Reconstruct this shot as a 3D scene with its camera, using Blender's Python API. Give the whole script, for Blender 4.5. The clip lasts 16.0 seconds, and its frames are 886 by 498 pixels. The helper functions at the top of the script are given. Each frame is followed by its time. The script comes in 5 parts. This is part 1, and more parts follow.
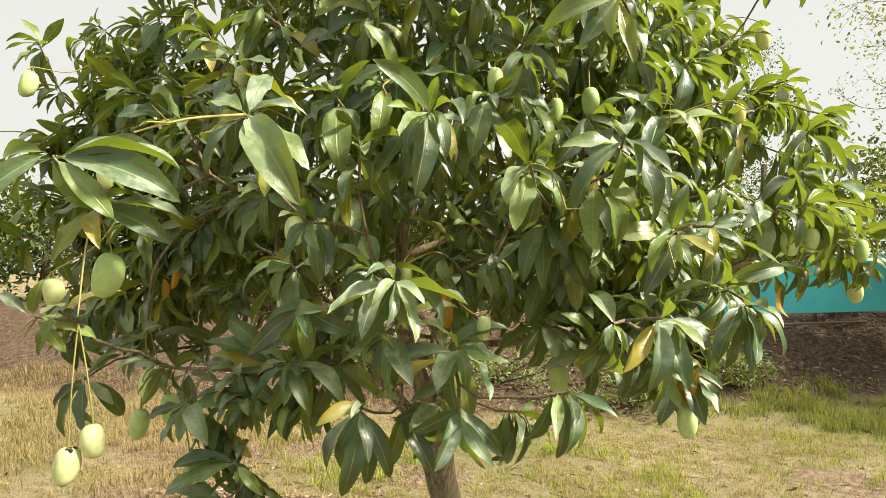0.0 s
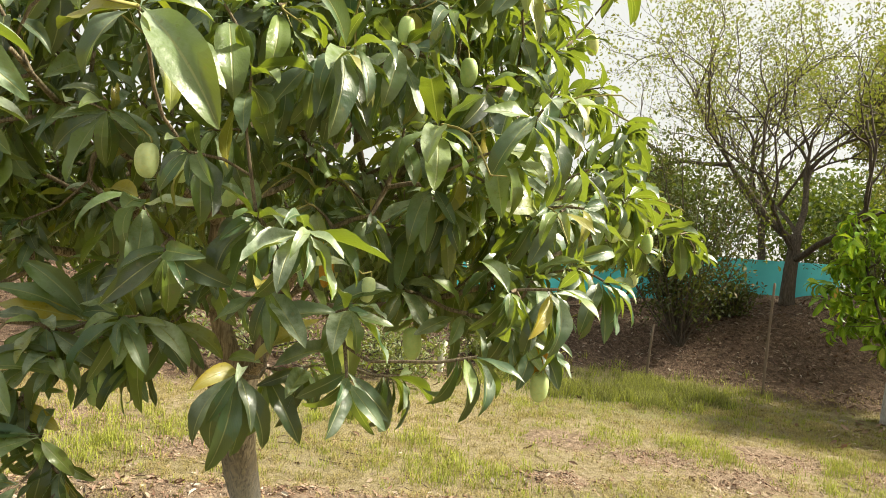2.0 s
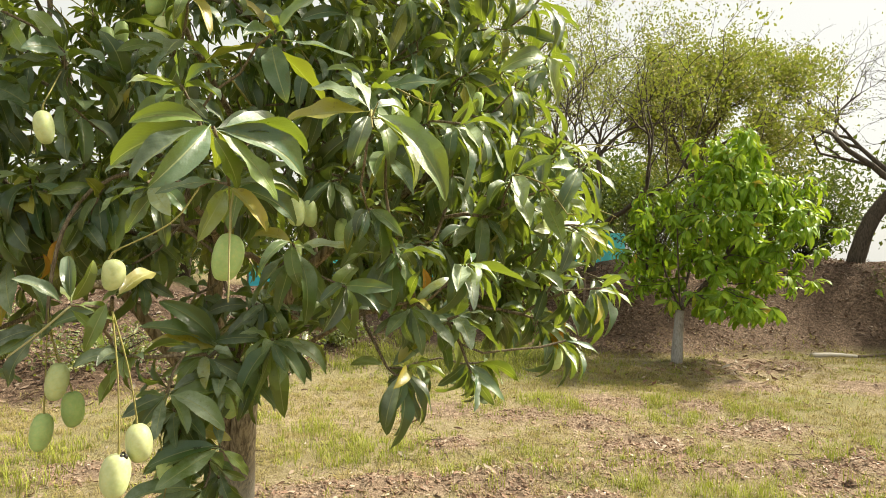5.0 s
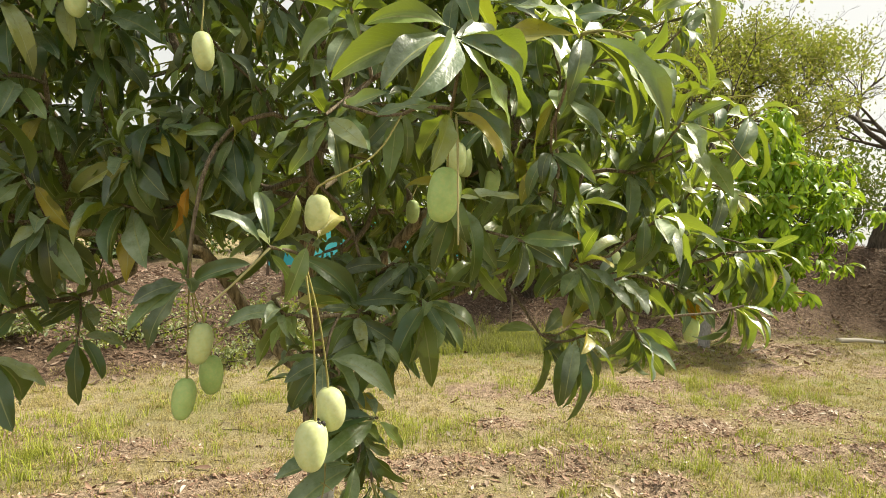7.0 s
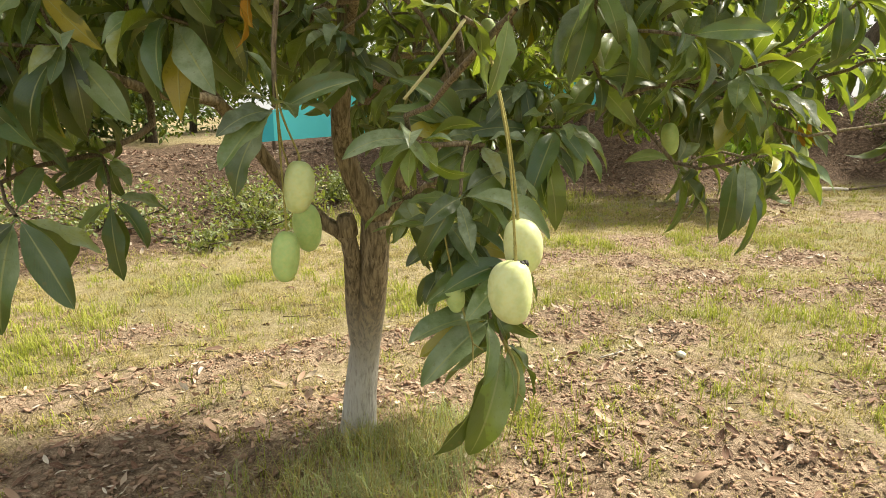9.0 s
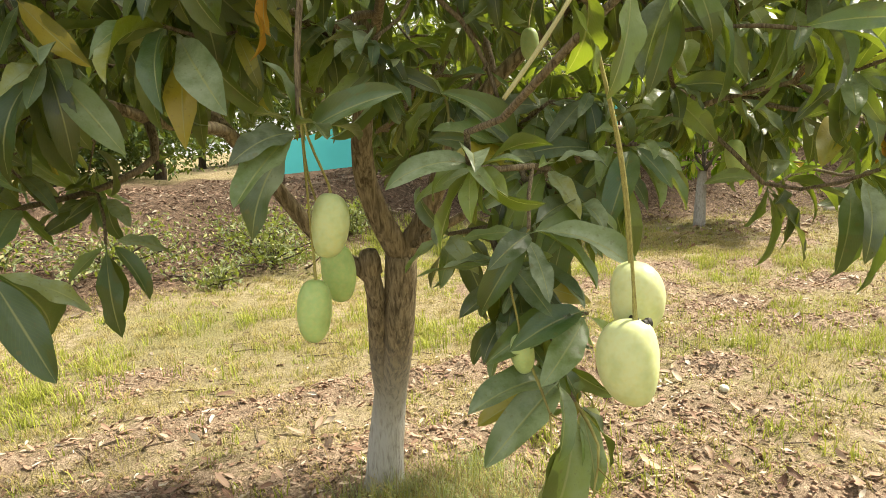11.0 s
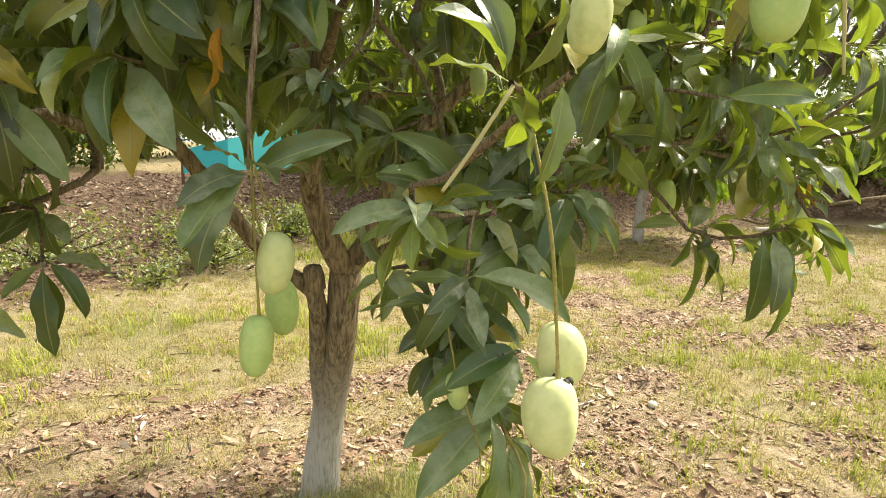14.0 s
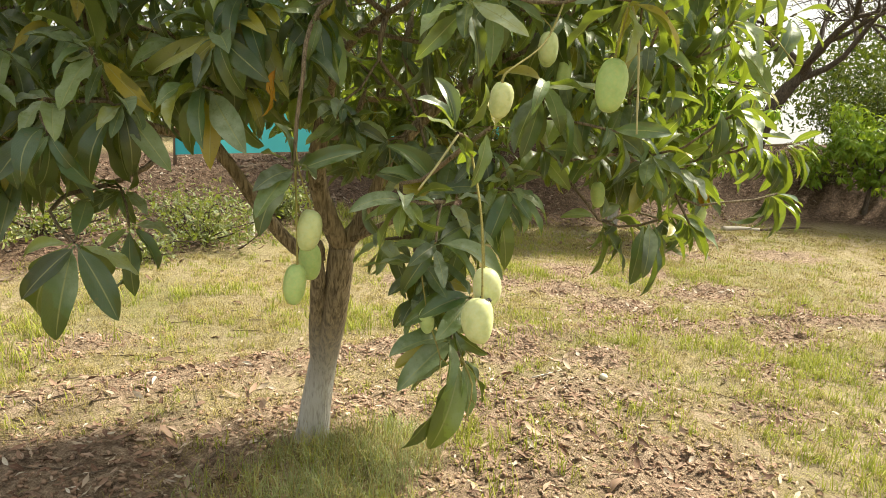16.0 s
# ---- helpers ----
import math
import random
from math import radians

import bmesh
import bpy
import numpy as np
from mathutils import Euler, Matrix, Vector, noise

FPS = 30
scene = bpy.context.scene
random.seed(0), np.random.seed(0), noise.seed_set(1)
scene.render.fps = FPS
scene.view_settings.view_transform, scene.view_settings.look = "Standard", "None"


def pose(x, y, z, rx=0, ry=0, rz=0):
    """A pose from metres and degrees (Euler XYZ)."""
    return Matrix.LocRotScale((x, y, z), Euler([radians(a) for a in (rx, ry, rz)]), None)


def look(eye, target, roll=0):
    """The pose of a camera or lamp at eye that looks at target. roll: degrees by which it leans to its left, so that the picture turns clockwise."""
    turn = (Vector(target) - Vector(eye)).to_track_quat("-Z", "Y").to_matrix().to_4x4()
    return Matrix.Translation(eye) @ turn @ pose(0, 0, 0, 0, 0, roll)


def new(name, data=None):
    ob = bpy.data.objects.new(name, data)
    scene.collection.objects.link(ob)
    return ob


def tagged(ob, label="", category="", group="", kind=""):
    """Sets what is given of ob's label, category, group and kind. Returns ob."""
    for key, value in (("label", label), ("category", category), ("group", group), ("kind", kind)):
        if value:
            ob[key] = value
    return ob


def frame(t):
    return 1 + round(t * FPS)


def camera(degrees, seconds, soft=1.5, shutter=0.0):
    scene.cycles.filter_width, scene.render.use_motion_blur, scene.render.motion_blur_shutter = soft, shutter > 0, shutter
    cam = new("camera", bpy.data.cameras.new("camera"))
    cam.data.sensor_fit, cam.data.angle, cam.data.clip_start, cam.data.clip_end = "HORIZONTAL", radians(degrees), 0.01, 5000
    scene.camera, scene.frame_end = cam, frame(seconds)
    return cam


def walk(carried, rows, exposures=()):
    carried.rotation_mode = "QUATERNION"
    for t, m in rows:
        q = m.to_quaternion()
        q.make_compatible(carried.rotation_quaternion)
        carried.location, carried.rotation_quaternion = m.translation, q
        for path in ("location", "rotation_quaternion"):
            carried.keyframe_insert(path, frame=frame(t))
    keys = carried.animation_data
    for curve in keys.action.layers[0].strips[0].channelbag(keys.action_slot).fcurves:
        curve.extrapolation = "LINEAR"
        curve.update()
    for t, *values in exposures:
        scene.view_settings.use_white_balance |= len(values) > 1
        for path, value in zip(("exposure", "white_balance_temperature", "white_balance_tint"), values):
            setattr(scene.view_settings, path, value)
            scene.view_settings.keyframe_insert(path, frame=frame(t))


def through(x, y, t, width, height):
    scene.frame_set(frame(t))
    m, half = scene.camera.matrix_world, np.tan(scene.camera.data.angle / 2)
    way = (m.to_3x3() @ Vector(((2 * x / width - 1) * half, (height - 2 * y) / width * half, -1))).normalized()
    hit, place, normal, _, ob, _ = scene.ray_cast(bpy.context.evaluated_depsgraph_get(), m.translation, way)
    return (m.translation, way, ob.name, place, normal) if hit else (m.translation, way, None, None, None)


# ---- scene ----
cam = camera(70.0, 16.0, soft=0.6)
PATH = [
    (0, (0.7, 0.667, 1.616), (0.163, 2.591, 1.712), 1.0),
    (0.5, (0.621, 0.59, 1.6), (0.236, 2.552, 1.636), 3.3),
    (1, (0.556, 0.678, 1.575), (0.301, 2.661, 1.641), 1.2),
    (1.5, (0.516, 0.744, 1.58), (0.508, 2.744, 1.608), 4.6),
    (2, (0.394, 0.707, 1.579), (0.633, 2.692, 1.625), 5.7),
    (2.5, (0.172, 0.562, 1.573), (0.593, 2.516, 1.517), 4.5),
    (3, (0.022, 0.535, 1.579), (0.527, 2.47, 1.601), 4.3),
    (3.2, (-0.039, 0.528, 1.553), (0.48, 2.457, 1.645), 0.8),
    (5.3, (-0.431, 0.46, 1.625), (0.426, 2.267, 1.661), 2.7),
    (5.5, (-0.472, 0.459, 1.618), (0.388, 2.264, 1.662), 3.4),
    (6, (-0.578, 0.447, 1.599), (0.21, 2.285, 1.612), 4.3),
    (6.5, (-0.636, 0.603, 1.568), (0.138, 2.447, 1.603), 1.2),
    (7, (-0.667, 0.77, 1.536), (0.154, 2.593, 1.519), 2.2),
    (7.5, (-0.757, 0.888, 1.499), (0.235, 2.624, 1.476), 1.4),
    (8, (-0.901, 0.921, 1.465), (0.229, 2.559, 1.266), 2.5),
    (8.5, (-0.907, 1.016, 1.435), (0.062, 2.731, 1.092), -1.1),
    (8.7, (-0.872, 1.075, 1.426), (0.054, 2.801, 1.019), -0.5),
    (10.8, (-0.858, 1.326, 1.402), (0.095, 3.056, 1.083), -1.6),
    (11, (-0.839, 1.356, 1.405), (0.074, 3.108, 1.09), -2.2),
    (11.5, (-0.844, 1.348, 1.408), (0.05, 3.114, 1.116), -1.2),
    (12, (-0.841, 1.317, 1.43), (0.129, 3.054, 1.226), -0.2),
    (12.5, (-0.874, 1.291, 1.44), (0.128, 3.009, 1.231), 1.0),
    (13, (-0.863, 1.357, 1.405), (0.06, 3.086, 1.007), -0.7),
    (13.5, (-0.863, 1.382, 1.436), (-0.019, 3.162, 1.093), -2.4),
    (14, (-0.848, 1.327, 1.466), (0.213, 2.994, 1.157), 0.9),
    (14.5, (-0.904, 1.186, 1.492), (0.32, 2.714, 1.082), 3.5),
    (15, (-0.995, 1.085, 1.503), (0.2, 2.643, 1.124), 3.4),
    (15.5, (-1.079, 0.995, 1.468), (-0.022, 2.622, 0.983), 3.9),
    (16, (-1.083, 0.933, 1.51), (0.022, 2.565, 1.17), 3.1),
]
walk(cam, [(t, look(eye, target, roll)) for t, eye, target, roll in PATH],
     exposures=[(0, 0.78), (3.2, 0.84), (7, 0.78), (8, 0.84), (11, 1.12), (14, 1.18), (16, 0.97)])

# ---- daylight: hazy sun from the right of the tree ----
SUN_AZIMUTH, SUN_HEIGHT = radians(89), radians(47)      # azimuth from +y towards +x
world = bpy.data.worlds.new("hazy_sky")
scene.world = world
world.use_nodes = True
wn, wl = world.node_tree.nodes, world.node_tree.links
sky = wn.new("ShaderNodeTexSky")
sky.sky_type, sky.sun_disc = "NISHITA", False
sky.sun_elevation, sky.sun_rotation = SUN_HEIGHT, SUN_AZIMUTH
sky.air_density, sky.dust_density, sky.ozone_density = 1.0, 5.0, 1.0
haze = wn.new("ShaderNodeMixRGB")
haze.inputs[0].default_value = 0.75
haze.inputs[2].default_value = (10.5, 10.4, 9.4, 1)
wl.new(sky.outputs[0], haze.inputs[1])
wl.new(haze.outputs[0], wn["Background"].inputs[0])
wn["Background"].inputs[1].default_value = 0.060
sun = new("sun", bpy.data.lights.new("sun", "SUN"))
sun.data.energy, sun.data.angle, sun.data.color = 6.2, radians(6), (1.0, 0.925, 0.74)
sun.matrix_world = look((0, 0, 0), (-math.sin(SUN_AZIMUTH) * math.cos(SUN_HEIGHT), -math.cos(SUN_AZIMUTH) * math.cos(SUN_HEIGHT), -math.sin(SUN_HEIGHT)))


# ---- node materials ----
class Nodes:
    """A short way to write node materials."""

    def __init__(self, name):
        self.mat = bpy.data.materials.new(name)
        self.mat.use_nodes = True
        self.n, self.l = self.mat.node_tree.nodes, self.mat.node_tree.links
        self.bsdf, self.out = self.n["Principled BSDF"], self.n["Material Output"]

    def put(self, socket, value):
        if isinstance(value, bpy.types.NodeSocket):
            self.l.new(value, socket)
        elif isinstance(value, tuple) and len(value) == 3:
            socket.default_value = (*value, 1) if socket.type == "RGBA" else value
        else:
            socket.default_value = value

    def node(self, kind, inputs=None, **settings):
        made = self.n.new(kind)
        for key, value in settings.items():
            if key == "operation":
                made.operation = value
            elif key == "blend_type":
                made.blend_type = value
            elif key == "attribute_name":
                made.attribute_name = value
            elif key == "feature":
                made.feature = value
            elif key == "wave_type":
                made.wave_type = value
            elif key == "bands_direction":
                made.bands_direction = value
        for key, value in (inputs or {}).items():
            self.put(made.inputs[key], value)
        return made

    def math(self, op, a, b=0.0, clamp=False):
        made = self.node("ShaderNodeMath", {0: a, 1: b}, operation=op)
        made.use_clamp = clamp
        return made.outputs[0]

    def noise(self, scale, detail=3.0, rough=0.55, where=None, distortion=0.0):
        made = self.node("ShaderNodeTexNoise", {"Scale": scale, "Detail": detail, "Roughness": rough, "Distortion": distortion})
        if where is not None:
            self.l.new(where, made.inputs["Vector"])
        return made.outputs["Fac"]

    def mix(self, fac, a, b, blend="MIX"):
        return self.node("ShaderNodeMixRGB", {0: fac, 1: a, 2: b}, blend_type=blend).outputs[0]

    def ramp(self, fac, *stops):
        made = self.node("ShaderNodeValToRGB", {0: fac})
        while len(made.color_ramp.elements) < len(stops):
            made.color_ramp.elements.new(0.5)
        for element, (at, colour) in zip(made.color_ramp.elements, stops):
            element.position, element.color = at, (*colour, 1) if isinstance(colour, tuple) else (colour, colour, colour, 1)
        return made.outputs[0]

    def coords(self, kind="Object"):
        return self.node("ShaderNodeTexCoord").outputs[kind]

    def place(self):
        return self.node("ShaderNodeNewGeometry").outputs["Position"]

    def island(self):
        return self.node("ShaderNodeNewGeometry").outputs["Random Per Island"]

    def any_random(self):
        """One random number for each piece, joined or an object of its own."""
        return self.math("FRACT", self.math("ADD", self.island(), self.node("ShaderNodeObjectInfo").outputs["Random"]))

    def bump(self, height, strength=0.3, distance=0.01):
        made = self.node("ShaderNodeBump", {"Height": height, "Strength": strength, "Distance": distance})
        self.l.new(made.outputs[0], self.bsdf.inputs["Normal"])

    def finish(self, colour, roughness=0.7, specular=0.4, translucent=None, amount=0.0):
        self.put(self.bsdf.inputs["Base Color"], colour)
        self.put(self.bsdf.inputs["Roughness"], roughness)
        self.put(self.bsdf.inputs["Specular IOR Level"], specular)
        if translucent is not None:
            glow = self.node("ShaderNodeBsdfTranslucent", {"Color": translucent})
            both = self.node("ShaderNodeMixShader", {0: amount})
            self.l.new(self.bsdf.outputs[0], both.inputs[1])
            self.l.new(glow.outputs[0], both.inputs[2])
            self.l.new(both.outputs[0], self.out.inputs["Surface"])
        return self.mat


def leaf_material(name, dark, mid, light, yellow, dust_sheen=0.35, gloss=0.36, through=0.3, yellow_from=0.955, under=(0.10, 0.11, 0.028), shine=0.9):
    """Green leaf with a pale rib, fine side veins, a dusty upper side with painted sky sheen and an olive underside."""
    k = Nodes(name)
    r = k.any_random()
    base = k.ramp(r, (0.0, dark), (0.45, mid), (yellow_from - 0.06, light), (yellow_from - 0.01, tuple(0.6 * a + 0.4 * b for a, b in zip(light, yellow))), (1.0, yellow))
    uv = k.node("ShaderNodeSeparateXYZ", {0: k.coords("UV")})
    side = k.math("ABSOLUTE", k.math("SUBTRACT", uv.outputs[0], 0.5))
    rib = k.ramp(side, (0.014, 1.0), (0.040, 0.0))
    veins = k.node("ShaderNodeMath", {0: k.math("ADD", k.math("MULTIPLY", uv.outputs[1], 120.0), k.math("MULTIPLY", side, -70.0))}, operation="SINE").outputs[0]
    at = k.place()
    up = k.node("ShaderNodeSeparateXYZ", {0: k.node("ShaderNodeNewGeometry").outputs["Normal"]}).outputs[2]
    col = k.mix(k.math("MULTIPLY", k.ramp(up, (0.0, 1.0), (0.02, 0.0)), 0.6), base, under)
    col = k.mix(k.math("MULTIPLY", k.ramp(veins, (0.8, 0.0), (1.0, 1.0)), 0.06), col, tuple(min(1, c * 2.2) for c in light))
    col = k.mix(k.math("MULTIPLY", k.ramp(k.noise(4.0, 2.0, 0.5, at), (0.45, 0.0), (0.75, 1.0)), 0.25), col, k.mix(0.5, col, (0.16, 0.15, 0.02)))
    # pale film on upturned faces: dusty, with the sky's sheen put into its colour
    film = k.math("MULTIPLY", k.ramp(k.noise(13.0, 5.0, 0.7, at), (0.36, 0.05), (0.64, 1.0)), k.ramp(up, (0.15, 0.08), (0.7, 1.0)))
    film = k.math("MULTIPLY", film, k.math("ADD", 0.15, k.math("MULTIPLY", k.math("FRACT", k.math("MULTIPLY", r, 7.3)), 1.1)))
    col = k.mix(k.math("MULTIPLY", film, dust_sheen), col, (0.43, 0.51, 0.36))
    col = k.mix(k.math("MULTIPLY", rib, 0.65), col, (0.42, 0.43, 0.17))
    spot = k.noise(150.0, 2.0, 0.5, at)
    col = k.mix(k.math("MULTIPLY", k.ramp(spot, (0.64, 0.0), (0.70, 1.0)), 0.4), col, (0.10, 0.075, 0.03))
    nibble = k.node("ShaderNodeTexVoronoi", {"Vector": at, "Scale": 38.0}).outputs["Distance"]
    col = k.mix(k.math("MULTIPLY", k.ramp(nibble, (0.10, 1.0), (0.16, 0.0)), 0.45), col, (0.16, 0.12, 0.04))
    cup = k.noise(45.0, 3.0, 0.6, at)
    k.bump(k.math("ADD", k.math("ADD", k.math("MULTIPLY", veins, 0.03), k.math("MULTIPLY", rib, -2.0)), k.math("MULTIPLY", cup, 4.0)), 0.35, 0.0015)
    rough = k.ramp(k.noise(16.0, 3.0, 0.6, at), (0.3, gloss - 0.06), (0.7, gloss + 0.2))
    return k.finish(col, rough, shine, k.mix(0.7, col, (0.36, 0.46, 0.02)), through)


def bark_material(name, dark, light, paint_to=None, paint=(0.42, 0.41, 0.385), scale=1.0):
    k = Nodes(name)
    at = k.place()
    stretched = k.node("ShaderNodeMapping", {"Vector": at, "Scale": (85 * scale, 85 * scale, 14 * scale)}).outputs[0]
    grain = k.noise(1.0, 6.0, 0.65, stretched, 0.6)
    blot = k.noise(7.0 * scale, 3.0, 0.6, at)
    col = k.mix(k.ramp(grain, (0.38, 0.0), (0.62, 1.0)), dark, light)
    col = k.mix(k.math("MULTIPLY", k.ramp(blot, (0.45, 0.0), (0.7, 1.0)), 0.5), col, tuple(0.5 * (a + b) * 1.15 for a, b in zip(dark, light)))
    if paint_to:
        z = k.node("ShaderNodeSeparateXYZ", {0: at}).outputs[2]
        edge = k.math("ADD", z, k.math("MULTIPLY", k.math("SUBTRACT", grain, 0.5), 0.42))
        edge = k.math("ADD", edge, k.math("MULTIPLY", k.math("SUBTRACT", blot, 0.5), 0.2))
        painted = k.ramp(edge, (max(paint_to - 0.2, 0.0), 1.0), (min(paint_to + 0.12, 1.0), 0.0))
        worn = k.math("MULTIPLY", painted, k.math("MULTIPLY", k.ramp(grain, (0.34, 0.45), (0.54, 0.95)), k.ramp(blot, (0.3, 0.6), (0.6, 1.0))))
        col = k.mix(worn, col, paint)
    k.bump(grain, 0.8, 0.012 / scale)
    return k.finish(col, 0.88, 0.25)


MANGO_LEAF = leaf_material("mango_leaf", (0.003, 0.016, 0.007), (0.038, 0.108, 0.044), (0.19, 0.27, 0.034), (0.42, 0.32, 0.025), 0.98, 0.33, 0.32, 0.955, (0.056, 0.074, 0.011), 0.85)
YOUNG_LEAF = leaf_material("young_mango_leaf", (0.07, 0.17, 0.010), (0.17, 0.34, 0.018), (0.33, 0.49, 0.03), (0.55, 0.25, 0.03), 0.04, 0.40, 0.38, 0.992, (0.10, 0.22, 0.012), 0.35)
FAR_LEAF = leaf_material("far_mango_leaf", (0.018, 0.042, 0.016), (0.045, 0.085, 0.028), (0.09, 0.135, 0.035), (0.2, 0.18, 0.05), 0.15, 0.6, 0.15, 0.97, (0.03, 0.05, 0.015), 0.2)
TREE_LEAF = leaf_material("green_mango_leaf", (0.09, 0.19, 0.018), (0.16, 0.29, 0.026), (0.24, 0.37, 0.035), (0.3, 0.26, 0.05), 0.06, 0.45, 0.4, 0.97, (0.14, 0.24, 0.02), 0.35)
DRY_TREE_LEAF = leaf_material("thorn_tree_leaf", (0.10, 0.105, 0.025), (0.21, 0.20, 0.035), (0.34, 0.29, 0.045), (0.40, 0.27, 0.07), 0.15, 0.6, 0.35, 0.88)
WEED_LEAF = leaf_material("weed_leaf", (0.05, 0.075, 0.02), (0.10, 0.13, 0.035), (0.19, 0.20, 0.055), (0.36, 0.3, 0.12), 0.3, 0.6, 0.3, 0.9)
SHRUB_LEAF = leaf_material("shrub_leaf", (0.022, 0.034, 0.014), (0.045, 0.056, 0.024), (0.085, 0.088, 0.032), (0.13, 0.075, 0.04), 0.25, 0.65, 0.15, 0.8, (0.035, 0.04, 0.016), 0.25)
BARK = bark_material("mango_bark", (0.085, 0.066, 0.042), (0.36, 0.295, 0.195), paint_to=0.64, paint=(0.50, 0.495, 0.475))
WITHERED = leaf_material("withered_orange_leaf", (0.50, 0.20, 0.02), (0.58, 0.26, 0.03), (0.62, 0.32, 0.04), (0.55, 0.25, 0.05), 0.15, 0.5, 0.35, 0.97, (0.45, 0.2, 0.03), 0.3)
TWIG_BARK = bark_material("twig_bark", (0.08, 0.06, 0.04), (0.28, 0.225, 0.15), scale=3.0)
FAR_BARK = bark_material("far_bark", (0.045, 0.036, 0.028), (0.13, 0.105, 0.08), scale=0.5)
PAINTED_BARK = bark_material("whitewashed_bark", (0.07, 0.052, 0.036), (0.19, 0.145, 0.10), paint_to=1.0, paint=(0.40, 0.385, 0.36))


def stalk_material():
    k = Nodes("fruit_stalk")
    n = k.noise(60.0, 3.0)
    return k.finish(k.ramp(n, (0.3, (0.17, 0.14, 0.04)), (0.7, (0.42, 0.39, 0.13))), 0.7, 0.3)


def fruit_material(name, pale=0.0):
    k = Nodes(name)
    r = k.node("ShaderNodeObjectInfo").outputs["Random"]
    at = k.coords("Object")
    base = k.ramp(r, (0.0, (0.36, 0.53, 0.18)), (0.5, (0.49, 0.63, 0.28)), (0.85, (0.58, 0.66, 0.34)), (1.0, (0.62, 0.62, 0.20)))
    base = k.mix(pale, base, (0.70, 0.71, 0.40))
    blush = k.math("MULTIPLY", k.ramp(k.noise(16.0, 3.0, 0.5, at), (0.4, 0.0), (0.7, 1.0)), 0.4)
    col = k.mix(blush, base, (0.62, 0.60, 0.22))
    col = k.mix(k.math("MULTIPLY", k.ramp(k.noise(5.0, 2.0, 0.5, at), (0.45, 0.0), (0.75, 1.0)), 0.35), col, (0.26, 0.38, 0.10))
    dots = k.node("ShaderNodeTexVoronoi", {"Vector": at, "Scale": 260.0}).outputs["Distance"]
    col = k.mix(k.math("MULTIPLY", k.math("LESS_THAN", dots, 0.16), 0.30), col, (0.68, 0.68, 0.36))
    scar = k.math("MULTIPLY", k.ramp(k.noise(34.0, 5.0, 0.7, at, 1.5), (0.68, 0.0), (0.74, 1.0)), 0.45)
    col = k.mix(scar, col, (0.17, 0.13, 0.05))
    k.bump(dots, 0.05, 0.001)
    k.bsdf.inputs["Subsurface Weight"].default_value = 0.12
    k.bsdf.inputs["Subsurface Radius"].default_value = (0.010, 0.012, 0.004)
    return k.finish(col, k.ramp(k.noise(20.0, 2.0, 0.5, at), (0.3, 0.42), (0.7, 0.58)), 0.45)


def plain_material(name, colour, vary=0.3, scale=20.0, rough=0.8, spec=0.3):
    k = Nodes(name)
    n, m = k.noise(scale, 4.0), k.noise(scale * 0.15, 3.0)
    col = k.mix(n, tuple(c * (1 - vary) for c in colour), tuple(min(1, c * (1 + vary)) for c in colour))
    col = k.mix(k.math("MULTIPLY", m, 0.5), col, tuple(c * 0.75 for c in colour))
    k.bump(n, 0.25, 0.004)
    return k.finish(col, rough, spec)


STALK, MANGO_SKIN, PALE_SKIN = stalk_material(), fruit_material("mango_skin"), fruit_material("pale_mango_skin", 0.7)
PALE_STALK = plain_material("pale_flower_stalk", (0.44, 0.40, 0.19), 0.3, 160.0, 0.7)
SAP = plain_material("dried_sap", (0.03, 0.025, 0.02), 0.4, 200.0, 0.5)


